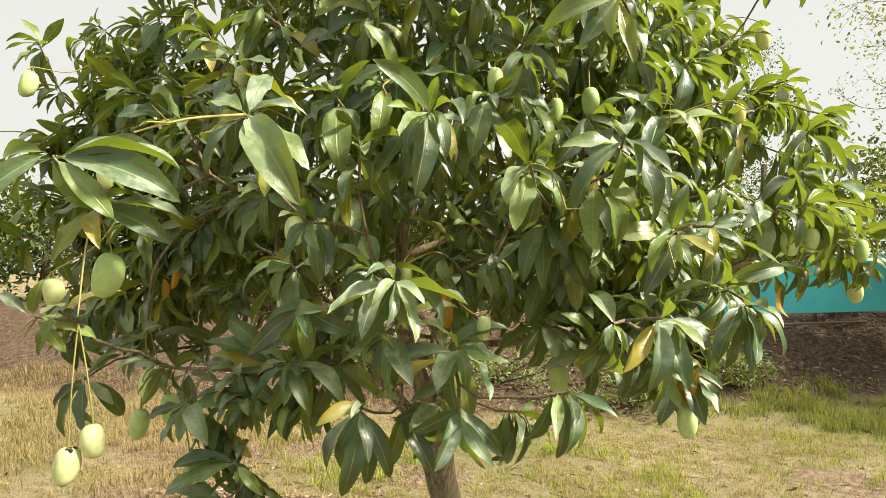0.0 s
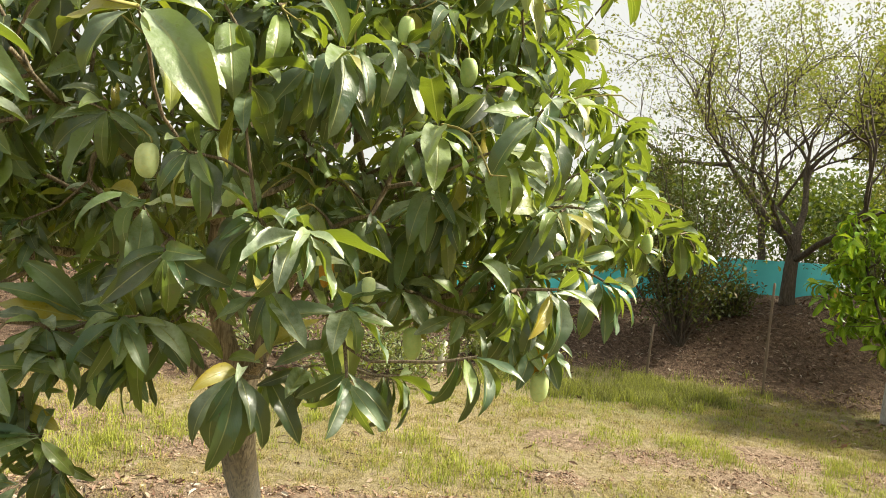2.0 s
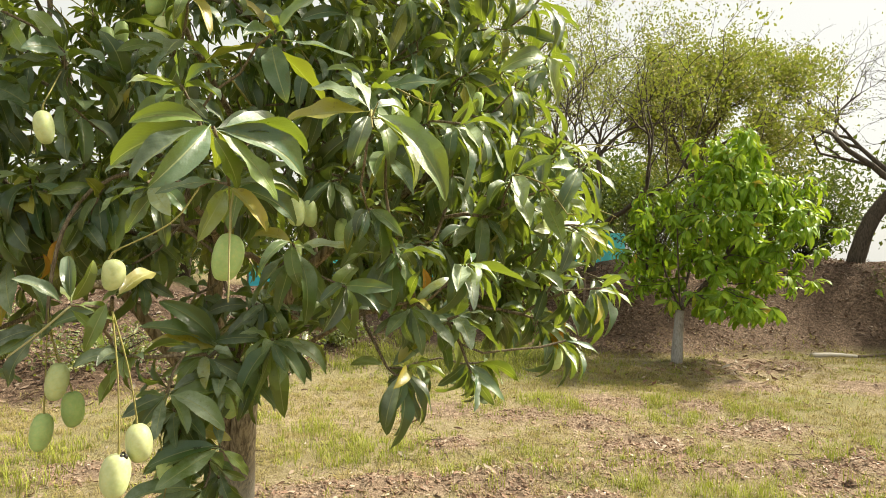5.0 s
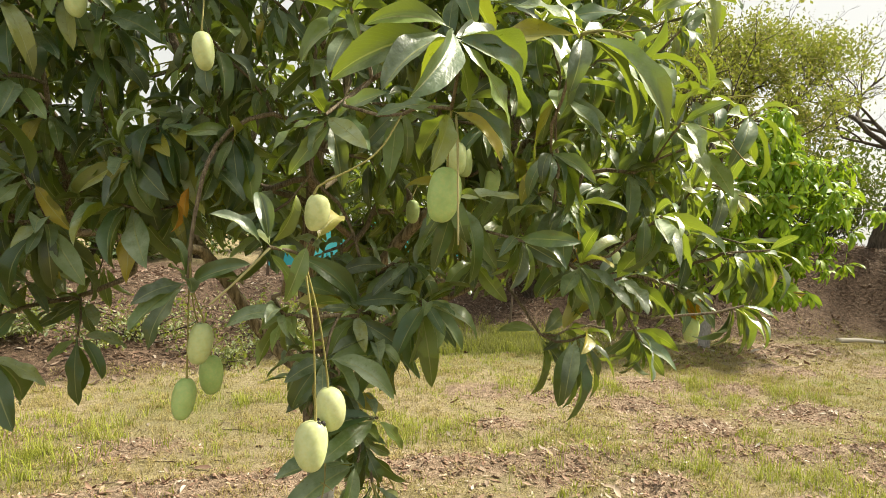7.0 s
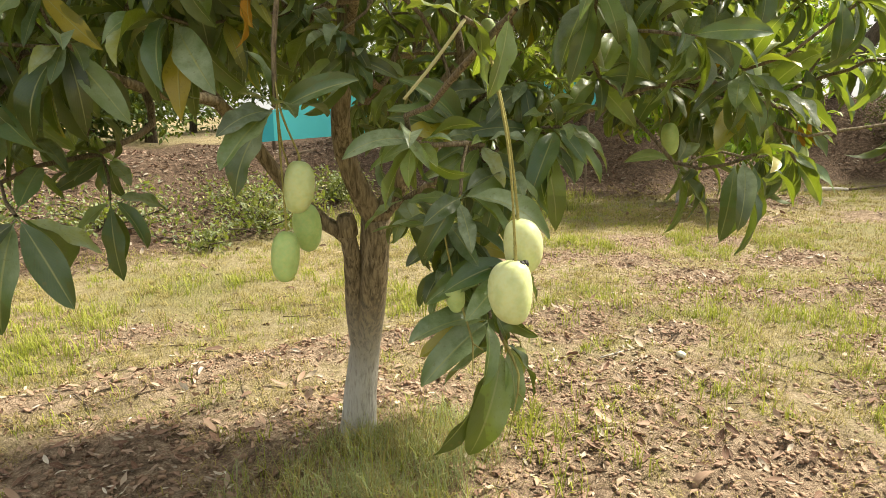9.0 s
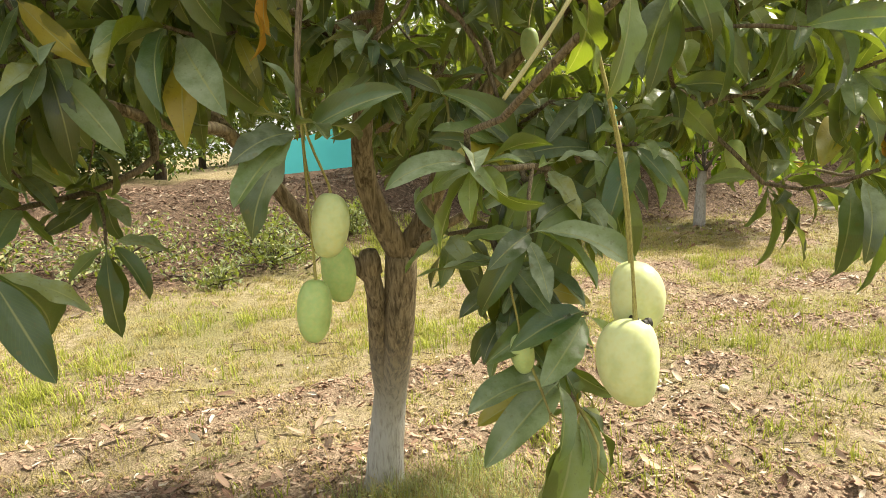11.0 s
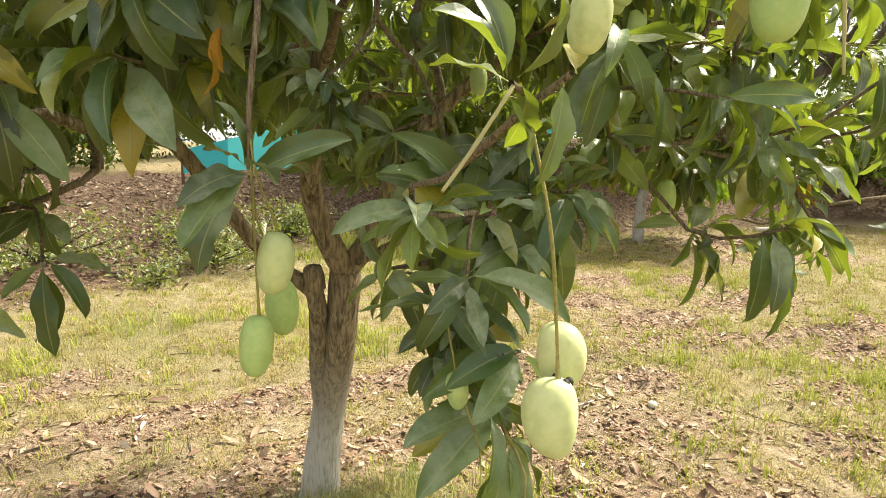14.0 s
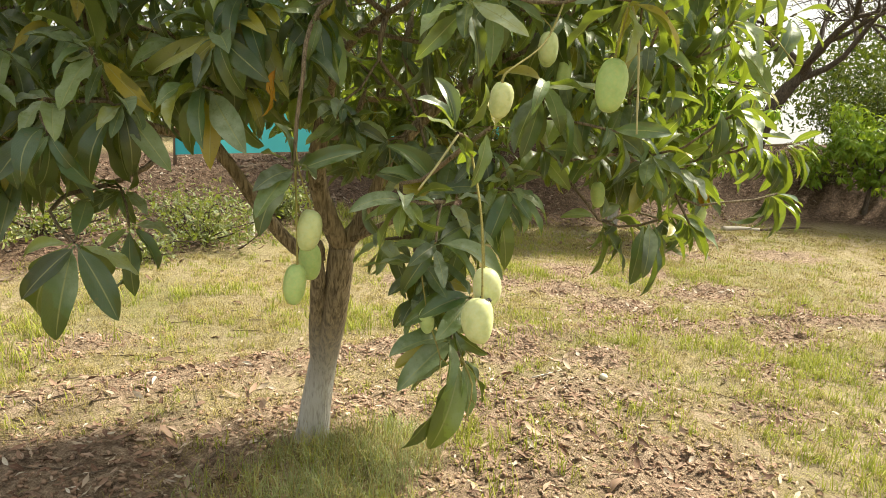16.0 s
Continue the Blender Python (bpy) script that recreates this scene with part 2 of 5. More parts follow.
def ground_material():
    k = Nodes("orchard_ground")
    at = k.place()
    soil = k.node("ShaderNodeAttribute", attribute_name="soil").outputs["Fac"]
    slope = k.node("ShaderNodeAttribute", attribute_name="bank").outputs["Fac"]
    green = k.node("ShaderNodeAttribute", attribute_name="green").outputs["Fac"]
    fine, mid, big, speck = k.noise(95.0, 5.0, 0.7, at), k.noise(14.0, 5.0, 0.65, at), k.noise(1.7, 4.0, 0.6, at), k.noise(240.0, 3.0, 0.6, at)
    streak = k.noise(1.0, 4.0, 0.7, k.node("ShaderNodeMapping", {"Vector": at, "Scale": (150, 22, 30), "Rotation": (0, 0, 0.6)}).outputs[0], 1.2)
    straw = k.ramp(k.math("ADD", k.math("MULTIPLY", streak, 0.5), k.math("MULTIPLY", fine, 0.5)), (0.38, (0.036, 0.025, 0.012)), (0.47, (0.155, 0.121, 0.048)), (0.57, (0.37, 0.315, 0.138)))
    earth = k.ramp(k.math("ADD", k.math("MULTIPLY", mid, 0.5), k.math("MULTIPLY", fine, 0.5)), (0.36, (0.07, 0.047, 0.031)), (0.5, (0.25, 0.178, 0.122)), (0.64, (0.48, 0.37, 0.265)))
    litter = k.ramp(k.math("ADD", k.math("MULTIPLY", mid, 0.45), k.math("MULTIPLY", fine, 0.55)), (0.38, (0.028, 0.019, 0.013)), (0.5, (0.105, 0.068, 0.046)), (0.62, (0.25, 0.175, 0.12)))
    turf = k.ramp(fine, (0.35, (0.045, 0.06, 0.016)), (0.6, (0.20, 0.21, 0.055)))
    col = k.mix(k.ramp(k.math("ADD", mid, k.math("MULTIPLY", big, 0.6)), (0.62, 0.0), (0.9, 0.8)), straw, k.mix(0.35, earth, (0.52, 0.45, 0.30)))
    col = k.mix(k.math("MULTIPLY", green, k.ramp(mid, (0.35, 0.2), (0.6, 0.9))), col, turf)
    soft = k.math("ADD", soil, k.math("MULTIPLY", k.math("SUBTRACT", mid, 0.5), 0.7))
    col = k.mix(k.ramp(soft, (0.3, 0.0), (0.62, 1.0)), col, earth)
    col = k.mix(k.ramp(k.math("ADD", slope, k.math("MULTIPLY", k.math("SUBTRACT", mid, 0.5), 0.6)), (0.2, 0.0), (0.6, 1.0)), col, litter)
    col = k.mix(k.math("MULTIPLY", k.ramp(speck, (0.64, 0.0), (0.7, 1.0)), 0.5), col, (0.55, 0.45, 0.30))
    k.bump(k.math("ADD", fine, k.math("MULTIPLY", mid, 1.4)), 0.9, 0.03)
    return k.finish(col, 0.95, 0.15)


def grass_material(name, low, high, tip):
    k = Nodes(name)
    r = k.island()
    v = k.node("ShaderNodeSeparateXYZ", {0: k.coords("UV")}).outputs[1]
    col = k.mix(k.math("MULTIPLY", v, 0.6), k.mix(r, low, high), tip)
    return k.finish(col, 0.7, 0.25, col, 0.3)


GROUND = ground_material()
STRAW = grass_material("dry_grass", (0.145, 0.108, 0.034), (0.36, 0.292, 0.105), (0.50, 0.425, 0.17))
GREEN = grass_material("yellow_green_grass", (0.12, 0.17, 0.018), (0.34, 0.375, 0.04), (0.48, 0.47, 0.10))
RUSTY = grass_material("tall_rusty_grass", (0.15, 0.105, 0.045), (0.36, 0.27, 0.12), (0.48, 0.38, 0.18))
SLOPE_GREEN = grass_material("weedy_grass", (0.08, 0.11, 0.02), (0.20, 0.22, 0.05), (0.33, 0.31, 0.10))
WEED = grass_material("green_weed", (0.17, 0.22, 0.08), (0.33, 0.38, 0.15), (0.48, 0.50, 0.27))


def litter_material(name, dim):
    """Dead leaves; dim is how far their colour is mixed towards dark brown."""
    k = Nodes(name)
    r = k.any_random()
    col = k.ramp(r, (0.0, (0.10, 0.050, 0.034)), (0.3, (0.25, 0.140, 0.095)), (0.65, (0.42, 0.285, 0.205)), (0.9, (0.56, 0.46, 0.35)), (1.0, (0.72, 0.66, 0.56)))
    col = k.mix(dim, col, k.mix(0.5, (0.05, 0.033, 0.024), (0.14, 0.085, 0.058)))
    uv = k.node("ShaderNodeSeparateXYZ", {0: k.coords("UV")})
    rib = k.math("LESS_THAN", k.math("ABSOLUTE", k.math("SUBTRACT", uv.outputs[0], 0.5)), 0.03)
    col = k.mix(k.math("MULTIPLY", rib, 0.4), col, (0.5, 0.4, 0.27))
    col = k.mix(k.math("MULTIPLY", k.noise(40.0, 3.0), 0.35), col, (0.12, 0.08, 0.05))
    return k.finish(col, 0.75, 0.3, col, 0.12)


LITTER = litter_material("dry_fallen_leaf", 0.0)
DARK_LITTER = litter_material("dark_fallen_leaf", 0.5)
CLOD = plain_material("dry_soil_clod", (0.32, 0.215, 0.15), 0.4, 40.0, 0.95, 0.1)
NETTING = plain_material("turquoise_sheet", (0.095, 0.58, 0.64), 0.12, 3.0, 0.6, 0.3)
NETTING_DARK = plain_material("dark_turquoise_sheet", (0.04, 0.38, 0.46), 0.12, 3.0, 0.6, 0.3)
PALE_WOOD = plain_material("bleached_wood", (0.55, 0.50, 0.43), 0.25, 25.0, 0.85)
OLD_WOOD = plain_material("weathered_wood", (0.16, 0.12, 0.085), 0.35, 25.0, 0.9)
PALE_STONE = plain_material("pale_stone", (0.68, 0.66, 0.55), 0.15, 50.0, 0.85)

# ---- mesh helpers ----
rng = np.random.default_rng(11)


def mesh_of(name, verts, faces, uv=None, smooth=True, material=None):
    """A mesh from arrays: faces all with the same number of corners."""
    me = bpy.data.meshes.new(name)
    faces = np.ascontiguousarray(faces, dtype=np.int32)
    me.vertices.add(len(verts))
    me.vertices.foreach_set("co", np.ascontiguousarray(verts, dtype=np.float32).ravel())
    me.loops.add(faces.size)
    me.loops.foreach_set("vertex_index", faces.ravel())
    me.polygons.add(len(faces))
    me.polygons.foreach_set("loop_start", np.arange(0, faces.size, faces.shape[1], dtype=np.int32))
    me.polygons.foreach_set("use_smooth", np.full(len(faces), smooth))
    if uv is not None:
        me.uv_layers.new(name="UVMap").data.foreach_set("uv", np.ascontiguousarray(uv[faces.ravel()], dtype=np.float32).ravel())
    me.update(calc_edges=True)
    if material:
        me.materials.append(material)
    return me


class Pile:
    """Gathers pieces of geometry into one mesh."""

    def __init__(self):
        self.v, self.f, self.u, self.count = [], [], [], 0

    def add(self, verts, faces, uv=None):
        self.v.append(verts)
        self.f.append(np.asarray(faces) + self.count)
        self.u.append(np.zeros((len(verts), 2)) if uv is None else uv)
        self.count += len(verts)

    def mesh(self, name, material, smooth=True):
        return mesh_of(name, np.concatenate(self.v), np.concatenate(self.f), np.concatenate(self.u), smooth, material)


def part(name, me, parent, label=""):
    ob = new(name, me)
    ob.parent = parent
    return tagged(ob, label) if label else ob


def thing(name, place, label, category, group="", kind=""):
    ob = new(name)
    ob.empty_display_size = 0.05
    ob.location = place
    return tagged(ob, label, category, group, kind)


def unit(v):
    v = np.asarray(v, float)
    return v / np.maximum(np.linalg.norm(v, axis=-1, keepdims=True), 1e-9)


def smooth_line(points, step):
    """A curve through the points, cut into even steps."""
    p = np.asarray(points, float)
    p = np.vstack([2 * p[0] - p[1], p, 2 * p[-1] - p[-2]])
    out = []
    for a, b, c, d in zip(p[:-3], p[1:-2], p[2:-1], p[3:]):
        count = max(2, int(np.linalg.norm(c - b) / step))
        t = np.linspace(0, 1, count, endpoint=False)[:, None]
        out.append(0.5 * (2 * b + (c - a) * t + (2 * a - 5 * b + 4 * c - d) * t**2 + (3 * b - a - 3 * c + d) * t**3))
    return np.vstack([*out, p[-2:-1]])


def tube(points, radii, sides=8, rough=0.0, capped=True):
    """Verts, quads and uv of a tube along points."""
    p, r = np.asarray(points, float), np.asarray(radii, float)
    way = unit(np.gradient(p, axis=0))
    u = unit(np.cross(way[0], (0.3, 0.9, 0.2) if abs(way[0][1]) < 0.9 else (1, 0, 0)))
    ring = np.linspace(0, 2 * np.pi, sides, endpoint=False)
    verts, n = [], len(p)
    for i in range(n):
        u = unit(u - way[i] * (u @ way[i]))
        w = np.cross(way[i], u)
        ri = r[i] * (1 + rough * (np.sin(ring * 3 + i * 0.35) * 0.5 + rng.normal(0, 0.5, sides)))
        verts.append(p[i] + (np.cos(ring)[:, None] * u + np.sin(ring)[:, None] * w) * ri[:, None])
    verts = np.vstack(verts)
    a = np.arange(sides)
    quad = np.stack([a, (a + 1) % sides, (a + 1) % sides + sides, a + sides], 1)
    faces = np.vstack([quad + i * sides for i in range(n - 1)])
    if capped:
        for end, row in ((p[-1] + way[-1] * r[-1] * 0.4, n - 1), (p[0], 0)):
            verts = np.vstack([verts, end])
            tip, base = len(verts) - 1, row * sides
            half = np.stack([base + a, base + (a + 1) % sides, np.full(sides, tip), np.full(sides, tip)], 1)
            # a fan of triangles kept as quads through a doubled ring
            mids = (verts[base + a] + verts[tip]) / 2
            first = len(verts)
            verts = np.vstack([verts, mids])
            ringq = np.stack([base + a, base + (a + 1) % sides, first + (a + 1) % sides, first + a], 1)
            if sides % 2 == 0:
                b = np.arange(0, sides, 2)
                fan = np.stack([first + b, first + (b + 1) % sides, first + (b + 2) % sides, np.full(len(b), tip)], 1)
            else:
                fan = np.zeros((0, 4), int)
            if row == 0:
                ringq, fan = ringq[:, ::-1], fan[:, ::-1]
            faces = np.vstack([faces, ringq, fan])
    uv = np.zeros((len(verts), 2))
    return verts, faces, uv


# ---- leaves ----
def leaf_shape(bend, fold, wave, twist, width=0.24, steps=6, across=2, blunt=0.85, beat=13.0):
    """A lance-shaped leaf one unit long, along +y, its face up, on a short stalk."""
    s = np.linspace(0, 1, steps + 1)
    half = width / 2 * np.sin(np.pi * np.clip((s - 0.08) / 0.92, 0.0, 1) ** blunt) ** 0.8 + 0.006
    half[-1], half[0] = 0.002, 0.008
    angle = bend * s**1.2
    y = np.concatenate([[0], np.cumsum(np.cos((angle[1:] + angle[:-1]) / 2) / steps)])
    z = -np.concatenate([[0], np.cumsum(np.sin((angle[1:] + angle[:-1]) / 2) / steps)])
    verts, uv = [], []
    for i, t in enumerate(s):
        lean = twist * t
        for c in np.linspace(-1, 1, across + 1):
            x = c * half[i]
            lift = abs(x) * fold + wave * half[i] * math.sin(t * beat + 2 * c) * c * c
            verts.append((x * math.cos(lean) - lift * math.sin(lean), y[i] + lift * math.sin(angle[i]), z[i] + lift * math.cos(angle[i]) + x * math.sin(lean)))
            uv.append((0.5 + 0.5 * c, t))
    k = across + 1
    faces = [(i * k + j, i * k + j + 1, (i + 1) * k + j + 1, (i + 1) * k + j) for i in range(steps) for j in range(across)]
    return np.array(verts), np.array(faces), np.array(uv)


def leaf_set(count, steps, across, bend=(0.3, 1.6), width=(0.24, 0.33), seed=3, beat=(9, 15)):
    g = np.random.default_rng(seed)
    return [leaf_shape(b, g.uniform(0.1, 0.7), g.uniform(0.1, 0.28) * g.choice((-1, 1)), g.uniform(-0.7, 0.7), g.uniform(*width), steps, across, g.uniform(0.82, 1.08), g.uniform(*beat))
            for b in np.linspace(*bend, count)]


def turns(way, up):
    """Turning matrices that take +y to way and +z near up."""
    y = unit(way)
    x = unit(np.cross(y, up))
    return np.stack([x, y, np.cross(x, y)], -1)


def lay(pile, shapes, spots, way, up, size, pick):
    """Adds leaves to a pile: one for each spot."""
    for n, (v, f, u) in enumerate(shapes):
        mine = np.flatnonzero(pick == n)
        if len(mine):
            m = turns(way[mine], up[mine]) * size[mine, None, None]
            verts = np.einsum("nij,vj->nvi", m, v) + spots[mine, None]
            faces = f[None] + (np.arange(len(mine)) * len(v))[:, None, None]
            pile.add(verts.reshape(-1, 3), faces.reshape(-1, f.shape[1]), np.tile(u, (len(mine), 1)))


def whorl(g, centre, axis, count, size, droop, kinds, out=(0, 0, 0)):
    """Leaves round the end of a twig: spots, ways, ups, sizes, shapes."""
    axis = unit(axis)
    u = unit(np.cross(axis, g.normal(size=3)))
    w = np.cross(axis, u)
    order = np.linspace(0, 1, count)
    turn = np.arange(count) * 2.4 + g.uniform(0, 6.28)
    open_ = 0.65 + 1.05 * order + g.normal(0, 0.15, count)
    way = axis * np.cos(open_)[:, None] + (u * np.cos(turn)[:, None] + w * np.sin(turn)[:, None]) * np.sin(open_)[:, None]
    way = way + np.asarray(out, float) * g.uniform(0.1, 0.6, count)[:, None]
    way[:, 2] -= 0.7 * droop * (0.35 + 0.65 * order) * g.uniform(0.4, 1.6, count)
    way = unit(way)
    up = np.array([0, 0, 1.0]) * 0.8 + axis * 0.6 + g.normal(0, 0.38, (count, 3))
    spots = centre - axis * (order * 0.3 * size)[:, None]
    sizes = size * g.uniform(0.62, 1.15, count) * (0.75 + 0.35 * np.sin(order * 2.6))
    return spots, way, up, sizes, g.integers(0, kinds, count)


def reaching(g, centre, tips, shapes):
    """Leaves from one twig end whose tips lie at given places round it."""
    tips = np.array(tips, float)
    n = len(tips)
    pick = g.integers(2, 9, n)
    spots = centre + unit(tips) * 0.006 + g.normal(0, 0.004, (n, 3))
    up = np.array([0.1, -0.75, 0.8]) + g.normal(0, 0.22, (n, 3))
    chord = np.array([shapes[p][0][-3] for p in pick])
    sizes = np.linalg.norm(tips, axis=1) / np.linalg.norm(chord, axis=1)
    m = turns(tips, up)
    tilt = np.arctan2(-chord[:, 2], chord[:, 1])
    # the leaf rises first, so that its bent end comes down on the tip
    way = m[:, :, 1] * np.cos(tilt)[:, None] + m[:, :, 2] * np.sin(tilt)[:, None]
    return spots, way, m[:, :, 2], sizes, pick


# ---- growing a tree: every twig end is joined to the nearest wood ----
class Skeleton:
    def __init__(self):
        self.p, self.parent, self.far, self.main = [], [], [], []

    def limb(self, points, step=0.06, start=None):
        """A main limb; the first point is joined to the node start."""
        line = smooth_line(points, step)
        last = start if start is not None else -1
        made = []
        for q in line if start is None else line[1:]:
            self.p.append(q)
            self.parent.append(last)
            self.far.append(0.0 if last < 0 else self.far[last] + float(np.linalg.norm(q - self.p[last])))
            last = len(self.p) - 1
            made.append(last)
        self.main.append(made)
        return made

    def near(self, place):
        return int(np.argmin(np.linalg.norm(np.array(self.p) - place, axis=1)))

    def reach(self, g, target, step=0.06, cost=0.35, wander=0.02, sag=0.05):
        nodes = np.array(self.p)
        off = np.linalg.norm(nodes - target, axis=1)
        score = off + cost * np.array(self.far) + np.maximum(0, nodes[:, 2] - target[2] - 0.05) * 0.4
        score[nodes[:, 2] < 0.85] += 9
        n = int(np.argmin(score))
        a, b = nodes[n], np.asarray(target, float)
        length = np.linalg.norm(b - a)
        ahead = unit(a - nodes[self.parent[n]]) if self.parent[n] >= 0 else unit(b - a)
        c1 = a + (ahead * 0.5 + unit(b - a) * 0.5) * length * 0.4
        c2 = b - unit(unit(b - a) + np.array([0, 0, 0.35])) * length * 0.3 + np.array([0, 0, sag * length])
        count = max(2, int(length / step))
        last = n
        for t in np.linspace(0, 1, count + 1)[1:]:
            q = (1 - t)**3 * a + 3 * (1 - t)**2 * t * c1 + 3 * (1 - t) * t**2 * c2 + t**3 * b
            if t < 1:
                q = q + g.normal(0, wander * min(length, 0.5), 3)
            self.p.append(q)
            self.parent.append(last)
            self.far.append(self.far[last] + float(np.linalg.norm(q - self.p[last])))
            last = len(self.p) - 1
        return last

    def radii(self, tip=0.0032, power=2.4):
        load = np.zeros(len(self.p))
        has = np.zeros(len(self.p), bool)
        for n in range(len(self.p) - 1, -1, -1):
            if not has[n]:
                load[n] = tip**power
            if self.parent[n] >= 0:
                load[self.parent[n]] += load[n]
                has[self.parent[n]] = True
        return load ** (1 / power)

    def chains(self):
        """Unbroken runs of nodes, each from the node that it leaves to its tip."""
        kids = {}
        for n, q in enumerate(self.parent):
            kids.setdefault(q, []).append(n)
        starts, out = [(-1, n) for n in kids.get(-1, [])], []
        while starts:
            root, n = starts.pop()
            run = [root, n] if root >= 0 else [n]
            while kids.get(n):
                first, *rest = kids[n]
                starts += [(n, other) for other in rest]
                run.append(first)
                n = first
            out.append(run)
        return out

# ---- the ground: one sheet with the bank round the orchard ----
FOOT = np.array([(-60, 7.0), (-8, 7.6), (-1, 8.2), (2, 9.6), (5, 10.6), (7.5, 9.3), (10, 8.9), (13.0, 9.0), (14.4, 7.8), (14.6, 5.5), (15.6, 2.0), (17, -8), (24, -60)], float)


def soft_noise(x, y, scale, seed=0):
    """Smooth value noise between 0 and 1."""
    x, y = np.asarray(x, float) * scale + 31.7 * seed, np.asarray(y, float) * scale + 17.3 * seed
    xi, yi = np.floor(x), np.floor(y)
    fx, fy = x - xi, y - yi
    fx, fy = fx * fx * (3 - 2 * fx), fy * fy * (3 - 2 * fy)

    def lattice(a, b):
        h = np.sin(a * 127.1 + b * 311.7 + seed * 74.7) * 43758.5453
        return h - np.floor(h)

    low = lattice(xi, yi) * (1 - fx) + lattice(xi + 1, yi) * fx
    high = lattice(xi, yi + 1) * (1 - fx) + lattice(xi + 1, yi + 1) * fx
    return low * (1 - fy) + high * fy


def beyond_foot(x, y):
    """Metres beyond the foot of the bank; negative on the orchard's side."""
    best = np.full(x.shape, 1e9)
    inside = np.zeros(x.shape, bool)
    ring = np.vstack([FOOT, [(24, -400), (-60, -400)]])
    for (ax, ay), (bx, by) in zip(ring, np.roll(ring, -1, 0)):
        crossing = ((ay > y) != (by > y)) & (x < (bx - ax) * (y - ay) / (by - ay + 1e-12) + ax)
        inside ^= crossing
    for (ax, ay), (bx, by) in zip(FOOT[:-1], FOOT[1:]):
        t = np.clip(((x - ax) * (bx - ax) + (y - ay) * (by - ay)) / ((bx - ax)**2 + (by - ay)**2), 0, 1)
        best = np.minimum(best, np.hypot(x - ax - t * (bx - ax), y - ay - t * (by - ay)))
    return np.where(inside, -best, best)


def ridge_line(x):
    return 4.74 - 0.035 * x - 0.034 * x * x


PATCHES = [(-2.2, 4.7, 0.45), (-3.0, 5.7, 0.55), (-1.9, 6.3, 0.4), (3.7, 5.7, 0.35), (4.5, 6.5, 0.45), (2.5, 6.7, 0.35), (5.2, 5.0, 0.45), (2.6, 2.75, 0.22), (3.3, 3.2, 0.25), (4.2, 2.7, 0.28), (2.3, 3.9, 0.22), (3.0, 2.2, 0.2), (1.9, 4.3, 0.25), (-1.0, 3.9, 0.55), (1.4, 2.55, 0.4), (3.6, 4.86, 0.42), (3.15, 6.2, 0.32), (8.8, 6.0, 0.6), (-0.85, 5.7, 0.3), (5.3, 3.85, 0.4), (6.6, 3.4, 0.5), (8.9, 8.0, 0.8), (2.0, 5.5, 0.25), (5.4, 5.95, 0.3), (4.3, 3.55, 0.3), (7.0, 6.6, 0.4)]


def zones(x, y):
    """How much bare soil, green turf and bank litter lies at a place."""
    rough = soft_noise(x, y, 3.1, 2)
    ridge = np.exp(-((y - ridge_line(x)) / 0.26)**2) * ((x > -3) & (x < 9)) * (0.55 + 0.6 * soft_noise(x, y, 1.3, 5))
    soil = ridge
    for px, py, r in PATCHES:
        soil = np.maximum(soil, np.exp(-(((x - px) / (1.5 * r))**2 + ((y - py) / r)**2)))
    # the dug basin round the trunk, open towards the camera's side
    basin = np.exp(-((np.hypot((x - 0.45) / 1.6, (y - 3.35) / 0.85) / 1.15)**4)) * 0.95
    soil = np.maximum(soil, basin * (0.55 + 0.6 * rough))
    beyond = beyond_foot(x, y)
    bank = np.clip((beyond + 0.6) / 1.2, 0, 1) * np.clip((9 - beyond) / 4, 0.25, 1)
    green = np.clip(soft_noise(x, y, 0.75, 9) * 1.5 - 0.55, 0, 1)
    green = np.maximum(green, 0.9 * np.exp(-(((x - 3.7) / 1.5)**2 + ((y - 2.6) / 0.9)**2)) * np.clip(soft_noise(x, y, 2.3, 33) * 2.2 - 0.5, 0, 1))
    green = np.maximum(green, 0.9 * np.exp(-(((x - 4.3) / 2.2)**2 + ((y - 8.5) / 1.2)**2)))
    slope_green = np.exp(-(((x - 4.1) / 1.9)**2 + ((y - 9.75) / 1.0)**2))
    green = np.maximum(green, slope_green)
    green = np.maximum(green, np.exp(-(((x - 2.9) / 1.0)**2 + ((y - 8.3) / 0.6)**2)) * 0.8)
    return np.clip(soil, 0, 1), green, np.clip(bank - slope_green * 0.9, 0, 1)


def height(x, y):
    x, y = np.asarray(x, float), np.asarray(y, float)
    beyond = beyond_foot(x, y)
    top = 0.84 + 0.3 * np.clip((x - 2) / 3, 0, 1) + 0.7 * np.clip((x - 7) / 6, 0, 1)
    t = np.clip((beyond + 0.3) / 3.6, 0, 1)
    z = top * t * t * (3 - 2 * t) + np.clip(beyond, 0, 5) * 0.01
    z = z + (soft_noise(x, y, 0.9, 1) - 0.5) * 0.05 + (soft_noise(x, y, 3.5, 3) - 0.5) * 0.025
    z = z + (soft_noise(x, y, 1.6, 8) - 0.5) * 0.22 * np.clip(beyond / 2, 0, 1) * np.clip((14 - beyond) / 6, 0, 1)
    soil, green, bank = zones(x, y)
    z = z + soil * (soft_noise(x, y, 9.0, 4) - 0.35) * 0.07
    z = z + 0.05 * np.exp(-((y - ridge_line(x)) / 0.2)**2) * ((x > -3) & (x < 9))
    z = z + 0.13 * np.exp(-(((x - 0.05)**2 + (y - 3.5)**2) / 0.25))
    return z


